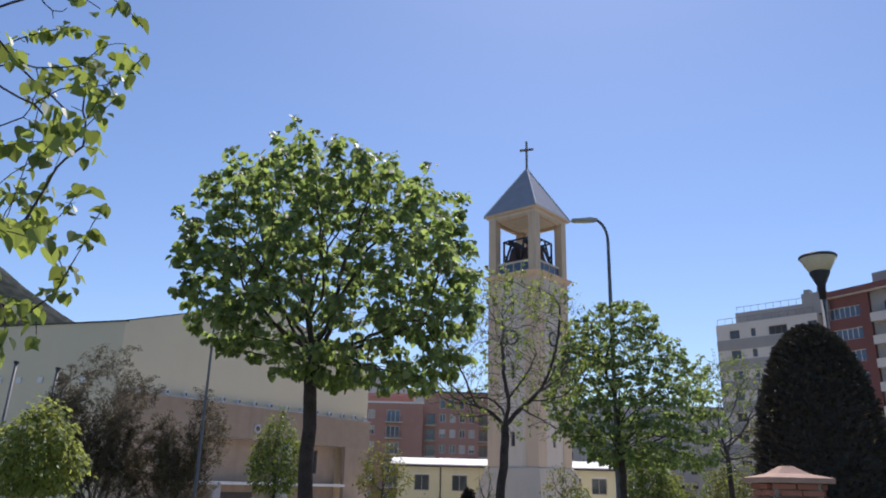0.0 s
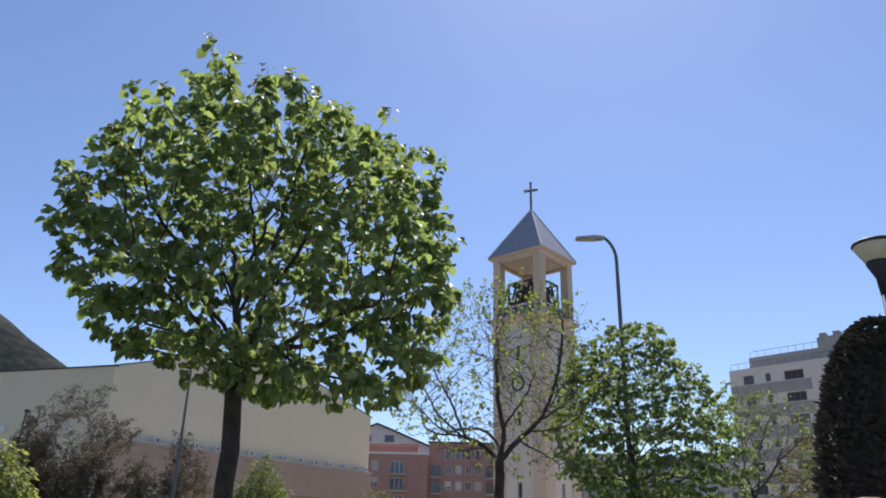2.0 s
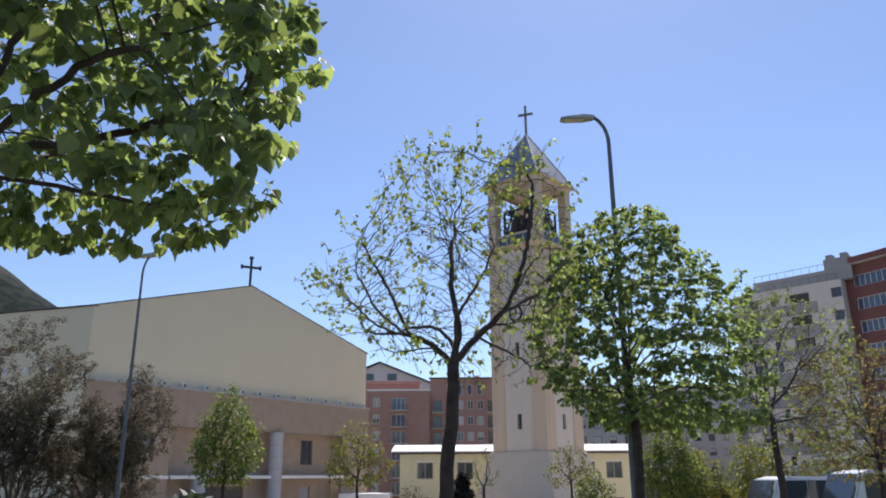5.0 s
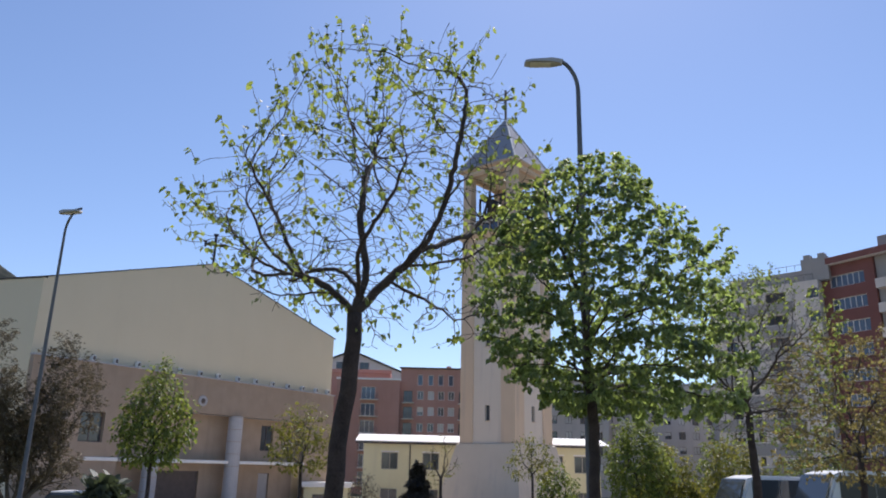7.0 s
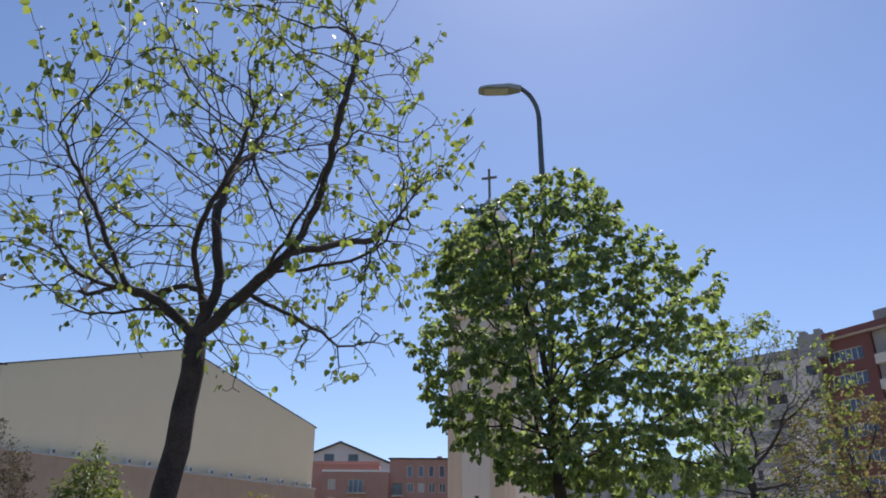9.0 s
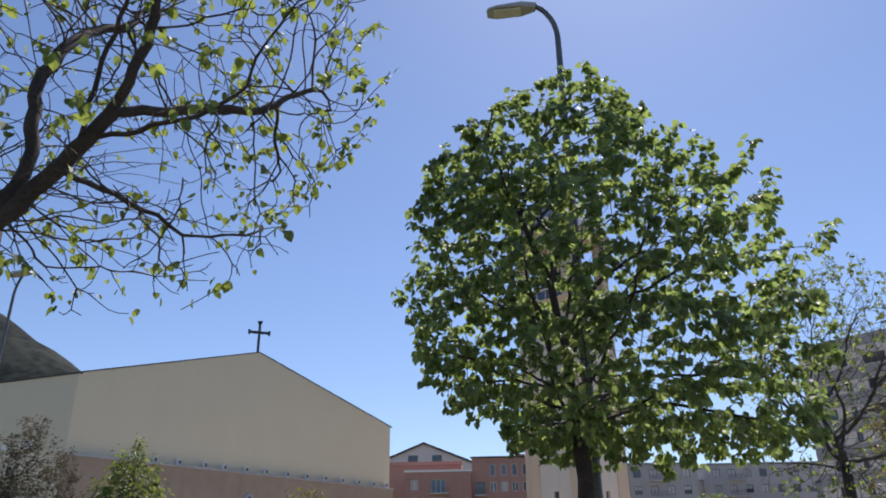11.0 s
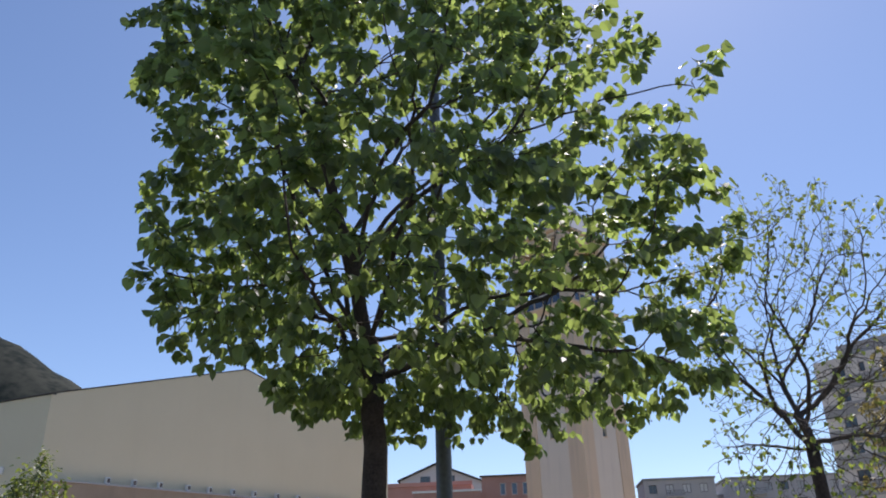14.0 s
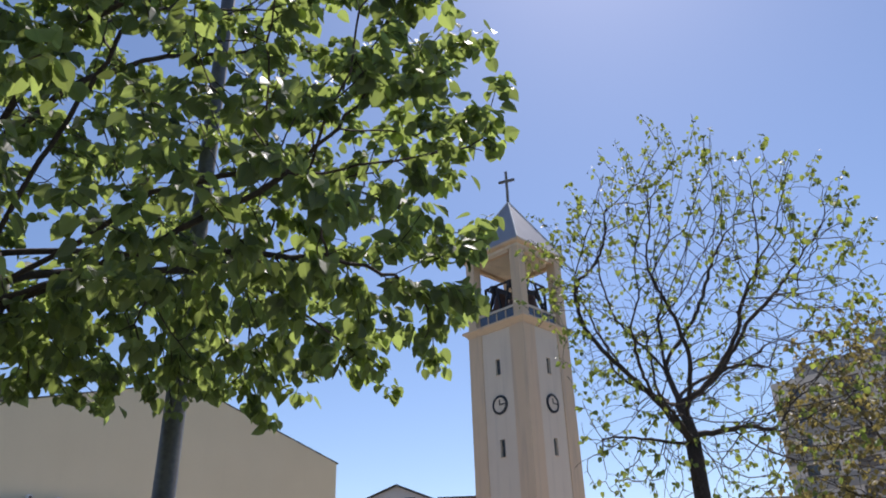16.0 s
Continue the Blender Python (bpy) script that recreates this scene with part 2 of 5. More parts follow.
def tube(bm, points, radii, sides=6):
    """A bent rod along points."""
    rings = []
    for i, p in enumerate(points):
        p = Vector(p)
        d = Vector(points[min(i + 1, len(points) - 1)]) - Vector(points[max(i - 1, 0)])
        d = d.normalized() if d.length > 1e-9 else Vector((0, 0, 1))
        side = d.cross(Vector((0.13, 0.97, 0.2))).normalized()
        up = d.cross(side)
        r = radii[i] if isinstance(radii, (list, tuple)) else radii
        rings.append([bm.verts.new(p + r * (math.cos(a) * side + math.sin(a) * up)) for a in
                      [2 * math.pi * k / sides for k in range(sides)]])
    for a, b in zip(rings, rings[1:]):
        for k in range(sides):
            bm.faces.new((a[k], a[(k + 1) % sides], b[(k + 1) % sides], b[k]))
    bm.faces.new(rings[0][::-1])
    bm.faces.new(rings[-1])
    return bm


def prism(outline, y0, y1):
    """A flat outline in x and z, given thickness along y."""
    bm = bmesh.new()
    a = [bm.verts.new((x, y0, z)) for x, z in outline]
    b = [bm.verts.new((x, y1, z)) for x, z in outline]
    k = len(outline)
    bm.faces.new(a)
    bm.faces.new(b[::-1])
    for i in range(k):
        bm.faces.new((a[i], b[i], b[(i + 1) % k], a[(i + 1) % k]))
    bmesh.ops.recalc_face_normals(bm, faces=bm.faces[:])
    return bm


def pierced_wall(x0, x1, z0, z1, thick, holes):
    """A wall along x, its outer face at y = 0, with holes (x0, x1, z0, z1) that go through."""
    bm = bmesh.new()
    xs = sorted({x0, x1, *[h[0] for h in holes], *[h[1] for h in holes]})
    zs = sorted({z0, z1, *[h[2] for h in holes], *[h[3] for h in holes]})
    gone = lambda x, z: any(h[0] < x < h[1] and h[2] < z < h[3] for h in holes)
    quad = lambda *p: bm.faces.new([bm.verts.new(q) for q in p])
    for a, b in zip(xs, xs[1:]):
        for c, d in zip(zs, zs[1:]):
            if not gone((a + b) / 2, (c + d) / 2):
                quad((a, 0, c), (b, 0, c), (b, 0, d), (a, 0, d))
                quad((b, thick, c), (a, thick, c), (a, thick, d), (b, thick, d))
    for a, b, c, d in holes:
        quad((a, 0, c), (a, 0, d), (a, thick, d), (a, thick, c))
        quad((b, 0, d), (b, 0, c), (b, thick, c), (b, thick, d))
        quad((a, 0, c), (a, thick, c), (b, thick, c), (b, 0, c))
        quad((a, 0, d), (b, 0, d), (b, thick, d), (a, thick, d))
    for x, s in ((x0, 1), (x1, -1)):
        quad((x, 0, z0), (x, thick, z0), (x, thick, z1), (x, 0, z1))
    quad((x0, 0, z1), (x1, 0, z1), (x1, thick, z1), (x0, thick, z1))
    return bm


WINDOW_MESHES = {}


def window(parent, x, z, w, h, depth=0.18, frame_mat=None, pane_mat=None, leaves=2, blind=0.0, name="window"):
    """A framed window whose frame sits in a hole of the wall, with its panes; blind: share of it that a blind covers."""
    frame_mat, pane_mat = frame_mat or M_FRAME, pane_mat or M_GLASS
    key = (w, h, leaves, frame_mat.name, pane_mat.name, blind)
    if key not in WINDOW_MESHES:
        bm = bmesh.new()
        t = 0.09
        cuts = []
        for k in range(leaves + 1):
            c = t / 2 + (w - t) * k / leaves
            cuts += [c - t / 2, c + t / 2]
        zs = (0, t, h - t, h)
        at = {}

        def corner(i, j, y):
            if (i, j, y) not in at:
                at[i, j, y] = bm.verts.new((cuts[i], y, zs[j]))
            return at[i, j, y]

        full = [[j != 1 or i % 2 == 0 for i in range(len(cuts) - 1)] for j in range(3)]
        for j in range(3):
            for i in range(len(cuts) - 1):
                if not full[j][i]:
                    continue
                bm.faces.new((corner(i, j, 0), corner(i + 1, j, 0), corner(i + 1, j + 1, 0), corner(i, j + 1, 0)))
                bm.faces.new((corner(i, j, 0.07), corner(i, j + 1, 0.07), corner(i + 1, j + 1, 0.07), corner(i + 1, j, 0.07)))
                for di, dj, a, b in ((-1, 0, (0, 0), (0, 1)), (1, 0, (1, 1), (1, 0)), (0, -1, (1, 0), (0, 0)), (0, 1, (0, 1), (1, 1))):
                    ni, nj = i + di, j + dj
                    if 0 <= nj < 3 and 0 <= ni < len(cuts) - 1 and full[nj][ni]:
                        continue
                    p, q = (i + a[0], j + a[1]), (i + b[0], j + b[1])
                    bm.faces.new((corner(*p, 0), corner(*q, 0), corner(*q, 0.07), corner(*p, 0.07)))
        f = finish(bm)
        f.materials.append(frame_mat)
        panes = []
        g = (w - t) / leaves
        for k in range(leaves):
            p = finish(boxed(t + g * k, g * (k + 1), 0.03, 0.045, t, h - t))
            p.materials.append(pane_mat)
            panes.append(p)
        bl = None
        if blind:
            bl = finish(boxed(t, w - t, 0.012, 0.028, h - t - (h - 2 * t) * blind, h - t))
            bl.materials.append(M_CURTAIN)
        WINDOW_MESHES[key] = (f, panes, bl)
    f, panes, bl = WINDOW_MESHES[key]
    fr = part(name, f, frame_mat, parent, at=pose(x, depth, z))
    for p in panes:
        part("pane", p, pane_mat, fr)
    if bl:
        part("blind", bl, M_CURTAIN, fr)
    return fr


def ground_height(y):
    """The park falls gently away along y."""
    yy = min(max(y, -40.0), 96.0)
    return -0.2 - 0.0335 * yy


# ---------------------------------------------------------------- trees
def grow(seed, base, fork, envelope, count, step=0.2, reach=1.6, kill=0.3, lean=0.0, wiggle=0.15, split=14):
    """A branch skeleton that grows from the trunk into the crown's space.
    envelope: rows of (height, radius, centre x, centre y). Returns nodes, parents."""
    rng = np.random.default_rng(seed)
    env = np.array(envelope, float)
    pts = []
    while len(pts) < count:
        z = rng.uniform(env[0, 0], env[-1, 0], 4000)
        r, cx, cy = (np.interp(z, env[:, 0], env[:, k]) for k in (1, 2, 3))
        keep = rng.uniform(0, env[:, 1].max() ** 2, 4000) < r * r
        a = rng.uniform(0, 2 * math.pi, 4000)
        rad = r * rng.uniform(0, 1, 4000) ** 0.42
        lump = 0.86 + 0.14 * np.sin(a * 3 + seed) * np.cos(z * 2.3 + seed * 1.7) + 0.08 * np.sin(a * 7 + z * 4)
        p = np.stack([cx + rad * lump * np.cos(a), cy + rad * lump * np.sin(a), z], 1)[keep]
        pts.extend(p.tolist())
    pts = np.array(pts[:count])
    nodes, par = [np.array(base, float)], [-1]
    base, fork = np.array(base, float), np.array(fork, float)
    k = max(3, int(np.linalg.norm(fork - base) / (step * 1.5)))
    wob = rng.normal(0, 0.012, (k + 1, 2))
    for i in range(1, k + 1):
        p = base + (fork - base) * i / k
        if i < k:
            p[:2] += wob[i]
        nodes.append(p)
        par.append(len(nodes) - 2)
    trunk_nodes = len(nodes)
    N = np.array(nodes)
    alive = np.ones(len(pts), bool)
    dist = np.full(len(pts), 1e9)
    near = np.zeros(len(pts), int)
    d = np.linalg.norm(pts - N[-1], axis=1)
    dist, near = d, np.full(len(pts), len(N) - 1)
    # the trunk's own top grows leaders straight into the crown first
    for it in range(130):
        act = alive & (dist < reach * (2.2 if it < 8 else 1.0))
        if not act.any():
            act = alive.copy()
            if not act.any():
                break
        idx = near[act]
        way = pts[act] - N[idx]
        way /= np.linalg.norm(way, axis=1)[:, None] + 1e-9
        acc = {}
        for i, w in zip(idx, way):
            acc.setdefault(i, []).append(w)
        fresh, fpar = [], []
        for i, ws in acc.items():
            v = np.sum(ws, 0)
            groups = [v]
            if len(ws) > split and i >= trunk_nodes - 1 and rng.uniform() < 0.5:
                ws = np.array(ws)
                axis = rng.normal(size=3)
                axis[2] *= 0.3
                sgn = ws @ axis > 0
                if sgn.any() and (~sgn).any():
                    groups = [ws[sgn].sum(0), ws[~sgn].sum(0)]
            for g in groups:
                L = np.linalg.norm(g)
                if L < 1e-6:
                    continue
                g = g / L + rng.normal(0, wiggle, 3) + np.array([0, 0, lean])
                g /= np.linalg.norm(g)
                fresh.append(N[i] + g * step)
                fpar.append(int(i))
        if not fresh:
            break
        F = np.array(fresh)
        n0 = len(N)
        N = np.vstack([N, F])
        par.extend(fpar)
        A = np.where(alive)[0]
        D = np.linalg.norm(pts[A][:, None, :] - F[None], axis=2)
        j = D.argmin(1)
        m = D[np.arange(len(A)), j]
        better = m < dist[A]
        dist[A[better]] = m[better]
        near[A[better]] = n0 + j[better]
        alive &= dist > kill
        if len(N) > 9000:
            break
    return N, np.array(par), trunk_nodes


def branch_mesh(N, par, trunk_nodes, trunk_r, tip_r=0.004, power=2.3, only=None):
    """Tapered limbs along the skeleton: returns (trunk bmesh, limb mesh data)."""
    n = len(N)
    kids = [[] for _ in range(n)]
    for i in range(1, n):
        kids[par[i]].append(i)
    load = np.zeros(n)
    for i in range(n - 1, -1, -1):
        load[i] = sum(load[k] for k in kids[i]) if kids[i] else 1.0
    rad = tip_r * load ** (1 / power)
    s = trunk_r / rad[trunk_nodes - 1]
    rad = tip_r + (rad - tip_r) * (trunk_r - tip_r) / max(rad[trunk_nodes - 1] - tip_r, 1e-6)
    for i in range(trunk_nodes):
        f = i / (trunk_nodes - 1)
        rad[i] = trunk_r * (1.32 - 0.32 * f) + (0.5 * trunk_r * max(0, 1 - f * 9) ** 2)
    tb = bmesh.new()
    tube(tb, [tuple(p) for p in N[:trunk_nodes]], [float(r) for r in rad[:trunk_nodes]], 12)
    verts, faces = [], []
    pending = [(trunk_nodes - 1, e) for e in kids[trunk_nodes - 1]]
    for c in range(2, trunk_nodes - 1):
        pending += [(c, e) for e in kids[c] if e != c + 1]
    while pending:
        c, e = pending.pop()
        chain = [c, e]
        while kids[chain[-1]]:
            chain.append(max(kids[chain[-1]], key=lambda k: load[k]))
        done = set(chain)
        for m in chain[1:-1]:
            pending += [(m, k) for k in kids[m] if k not in done]
        sides = 7 if rad[e] > 0.03 else (5 if rad[e] > 0.012 else 3)
        prev = None
        for q, m in enumerate(chain):
            p = N[m]
            d = N[chain[min(q + 1, len(chain) - 1)]] - N[chain[max(q - 1, 0)]]
            d = d / (np.linalg.norm(d) + 1e-9)
            side = np.cross(d, (0.21, 0.93, 0.3))
            side /= np.linalg.norm(side) + 1e-9
            up = np.cross(d, side)
            r = min(rad[m], rad[e] * 1.25) if q == 0 else rad[m]
            o = len(verts)
            for k in range(sides):
                an = 2 * math.pi * k / sides
                verts.append(tuple(p + r * (math.cos(an) * side + math.sin(an) * up)))
            if prev is not None:
                for k in range(sides):
                    faces.append((prev + k, prev + (k + 1) % sides, o + (k + 1) % sides, o + k))
            prev = o
    me = bpy.data.meshes.new("limbs")
    me.from_pydata(verts, [], faces)
    me.polygons.foreach_set("use_smooth", [True] * len(me.polygons))
    return tb, me, load, kids


LEAF_SHAPE = {
    # outline of one half from stalk to tip: (across, along); the other half mirrors it
    "maple": ((0.25, -0.08), (0.54, 0.14), (0.43, 0.36), (0.49, 0.62), (0.22, 0.76), (0.0, 1.0)),
    "round": ((0.2, -0.07), (0.45, 0.08), (0.53, 0.36), (0.4, 0.68), (0.14, 0.9), (0.0, 1.02)),
    "oval": ((0.22, 0.12), (0.34, 0.42), (0.2, 0.78), (0.0, 1.0)),
}


def leaf_mesh(places, ways, sizes, shape, seed, droop=0.35, fold=0.25):
    """Folded leaves, each an island of its own: stalk at a place, blade along a way."""
    rng = np.random.default_rng(seed)
    half = LEAF_SHAPE[shape]
    k = len(half)
    n = len(places)
    ways = ways / (np.linalg.norm(ways, axis=1)[:, None] + 1e-9)
    ups = rng.normal(0, 0.38, (n, 3)) + np.array([0, 0, 1.0])
    across = np.cross(ways, ups)
    across /= np.linalg.norm(across, axis=1)[:, None] + 1e-9
    ups = np.cross(across, ways)
    per = 2 * k
    V = np.zeros((n, per, 3))
    V[:, 0] = places
    S = sizes[:, None]
    for j, (a, b) in enumerate(half):
        bend = -droop * b * b
        V[:, 1 + j] = places + S * (a * across + b * ways + (bend + fold * a) * ups)
        if j < k - 1:
            V[:, 1 + k + j] = places + S * (-a * across + b * ways + (bend + fold * a) * ups)
    # vertices: 0 stalk, 1..k one half with the tip at k, k+1..2k-1 the other half
    right = [0] + list(range(1, k + 1))
    left = [0, k] + list(range(2 * k - 1, k, -1))
    faces = []
    for i in range(n):
        o = i * per
        faces.append([o + q for q in right])
        faces.append([o + q for q in left])
    me = bpy.data.meshes.new("leaves")
    me.from_pydata(V.reshape(-1, 3).tolist(), [], faces)
    return me


def tree(name, label, seed, base, fork, envelope, attract, trunk_r, leaves, leaf_size, leaf_mat, shape="maple",
         step=0.2, kill=0.3, reach=1.6, cluster=5, spread=0.12, thin=1, bark=None, twig=None, tip_r=0.004, hang=0.5,
         category="tree", power=2.3, lean=0.0, group="trees of the park", skip=0.0, wiggle=0.15, split=14, inner=1.0):
    """A tree: trunk, limbs and a crown of separate leaves at the twigs' ends."""
    N, par, tn = grow(seed, base, fork, envelope, attract, step, reach, kill, lean, wiggle, split)
    tb, limbs, load, kids = branch_mesh(N, par, tn, trunk_r, tip_r, power)
    rng = np.random.default_rng(seed + 1)
    top = thing(name, label, category, pose(*base), group)
    inv = pose(-base[0], -base[1], -base[2])
    tr = part("trunk", tb, bark or M_BARK, top, smooth=True, at=inv)
    limbs.materials.append(twig or M_TWIG)
    part("branchwork", limbs, twig or M_TWIG, top, at=inv)
    ends = np.array([i for i in range(tn, len(N)) if load[i] <= thin])
    if skip:
        ends = ends[rng.uniform(size=len(ends)) > skip]
    env = np.array(envelope)
    zz = N[ends, 2]
    er, ex, ey = (np.interp(zz, env[:, 0], env[:, k]) for k in (1, 2, 3))
    share = np.clip(np.hypot(N[ends, 0] - ex, N[ends, 1] - ey) / (er + 1e-6), 0, 1)
    share = np.maximum(share, np.clip((zz - env[0, 0]) / (env[-1, 0] - env[0, 0]), 0, 1) ** 2)
    ends = ends[rng.uniform(size=len(ends)) < inner + (1 - inner) * share ** 1.5]
    rng.shuffle(ends)
    pick = ends[:max(1, leaves // cluster)]
    per = np.repeat(pick, cluster)
    a = rng.uniform(0, 2 * math.pi, len(per))
    flat = np.stack([np.cos(a), np.sin(a), np.zeros(len(per))], 1)
    out = N[per] - np.array([envelope[0][2], envelope[0][3], (envelope[0][0] + envelope[-1][0]) / 2])
    out[:, 2] *= 0.4
    out /= np.linalg.norm(out, axis=1)[:, None] + 1e-9
    W = flat + out * 0.45 + rng.normal(0, 0.3, flat.shape) - np.array([0, 0, hang])
    W /= np.linalg.norm(W, axis=1)[:, None] + 1e-9
    size = leaf_size * rng.uniform(0.55, 1.2, len(per))
    P = N[per] + W * size[:, None] * rng.uniform(0.2, 0.9, len(per))[:, None] + rng.normal(0, spread, (len(per), 3))
    lm = leaf_mesh(P, W, size, shape, seed + 2)
    lm.materials.append(leaf_mat)
    cr = part("crown", lm, leaf_mat, top, at=inv)
    cr["kind"] = "stuff"
    return top


def limb_paths(seed, base, fork, limbs, envelope, spacing, share, tip_r, trunk_r, bend, up, forks=0):
    """Limbs that fork again and again, kept inside the crown's space.
    limbs: (compass degrees, rise degrees, curl, length, start along the trunk). Returns (points, radii, level) rows."""
    rng = np.random.default_rng(seed)
    env = np.array(envelope, float)
    base, fork = np.array(base, float), np.array(fork, float)
    rows = []
    jobs = []
    for az, el, curl, length, start in limbs:
        a, e = math.radians(az), math.radians(el)
        d = np.array([math.cos(a) * math.cos(e), math.sin(a) * math.cos(e), math.sin(e)])
        jobs.append((fork + (base - fork) * start, d, length, trunk_r * (0.26 if el < 28 else 0.54 if length > 2.7 else 0.34), 0, curl, rng.uniform(0.93, 1.05), forks if el > 25 else 0))
    turn = rng.uniform(0, 6.28)
    while jobs:
        p, d, length, r0, level, curl, room, split = jobs.pop()
        step = (0.13, 0.10, 0.08, 0.05)[level]
        n = max(2, int(length / step))
        room += rng.uniform(-0.04, 0.05) + (0.07 if level == 2 and rng.uniform() < 0.25 else 0)
        pts = [p]
        drift = rng.normal(0, bend * 0.5, 3)
        for k in range(n):
            if k % 4 == 0:
                drift = rng.normal(0, bend * (1.35 if level == 0 else 1), 3)
            d = d + drift * 0.35 + np.array([0, 0, curl * step])
            d /= np.linalg.norm(d)
            q = pts[-1] + d * step
            lim = np.interp(q[2], env[:, 0], env[:, 1]) * room
            cx, cy = np.interp(q[2], env[:, 0], env[:, 2]), np.interp(q[2], env[:, 0], env[:, 3])
            if level > 0 or k > 4:
                if math.hypot(q[0] - cx, q[1] - cy) > lim or q[2] > env[-1, 0] + (room - 0.93) * 1.5 or q[2] < env[0, 0] - 0.05:
                    break
            pts.append(q)
        if len(pts) < 3:
            if level > 0:
                continue
        m = len(pts)
        f = np.linspace(0, 1, m)
        rad = tip_r + (r0 - tip_r) * (1 - f) ** 0.85
        rows.append((np.array(pts), rad, level))
        if level == 3:
            continue
        true = (m - 1) * step
        for k in range(split):
            # a main limb divides into nearly equal ones
            i = int((m - 2) * rng.uniform(0.14 + 0.22 * k, 0.3 + 0.22 * k))
            way = pts[i + 1] - pts[i]
            way /= np.linalg.norm(way)
            side = np.cross(way, (rng.normal(), rng.normal(), 0.5))
            side /= np.linalg.norm(side) + 1e-9
            an = math.radians(rng.uniform(26, 44))
            jobs.append((pts[i], way * math.cos(an) + side * math.sin(an), length * rng.uniform(0.7, 0.95) * (1 - i / m), rad[i] * rng.uniform(0.7, 0.85), 0, curl + 0.06, room, 0))
        s = true * (0.24 if level == 0 else 0.15) + rng.uniform(0, spacing[level])
        while s < true * 0.97:
            i = min(int(s / step), m - 2)
            way = pts[i + 1] - pts[i]
            way /= np.linalg.norm(way)
            turn += 2.4 + rng.normal(0, 0.35)
            side = np.cross(way, (0.3, 0.2, 0.93))
            side /= np.linalg.norm(side) + 1e-9
            oth = np.cross(way, side)
            an = math.radians(rng.uniform(28, 58))
            nd = way * math.cos(an) + (side * math.cos(turn) + oth * math.sin(turn)) * math.sin(an) + np.array([0, 0, up])
            nd /= np.linalg.norm(nd)
            nl = share[level] * (true - s * 0.42) * rng.uniform(0.6, 1.25) + (0.12, 0.1, 0.05)[level]
            jobs.append((pts[i], nd, nl, max(tip_r, rad[i] * rng.uniform(0.36, 0.58)), level + 1, curl * 0.3 + up * 0.5, room, 0))
            s += spacing[level] * rng.uniform(0.5, 1.5)
    return rows


def path_mesh(rows):
    """Tapered tubes along many paths, as one mesh."""
    verts, faces = [], []
    for pts, rad, level in rows:
        sides = 8 if rad[0] > 0.03 else (5 if rad[0] > 0.012 else 3)
        d = np.gradient(pts, axis=0)
        d /= np.linalg.norm(d, axis=1)[:, None] + 1e-9
        side = np.cross(d, (0.21, 0.93, 0.3))
        side /= np.linalg.norm(side, axis=1)[:, None] + 1e-9
        top = np.cross(d, side)
        an = np.arange(sides) * 2 * math.pi / sides
        ring = pts[:, None] + rad[:, None, None] * (np.cos(an)[None, :, None] * side[:, None] + np.sin(an)[None, :, None] * top[:, None])
        o = len(verts)
        verts.extend(ring.reshape(-1, 3).tolist())
        for q in range(len(pts) - 1):
            for k in range(sides):
                a, b = o + q * sides + k, o + q * sides + (k + 1) % sides
                faces.append((a, b, b + sides, a + sides))
    me = bpy.data.meshes.new("limbs")
    me.from_pydata(verts, [], faces)
    me.polygons.foreach_set("use_smooth", [True] * len(me.polygons))
    return me


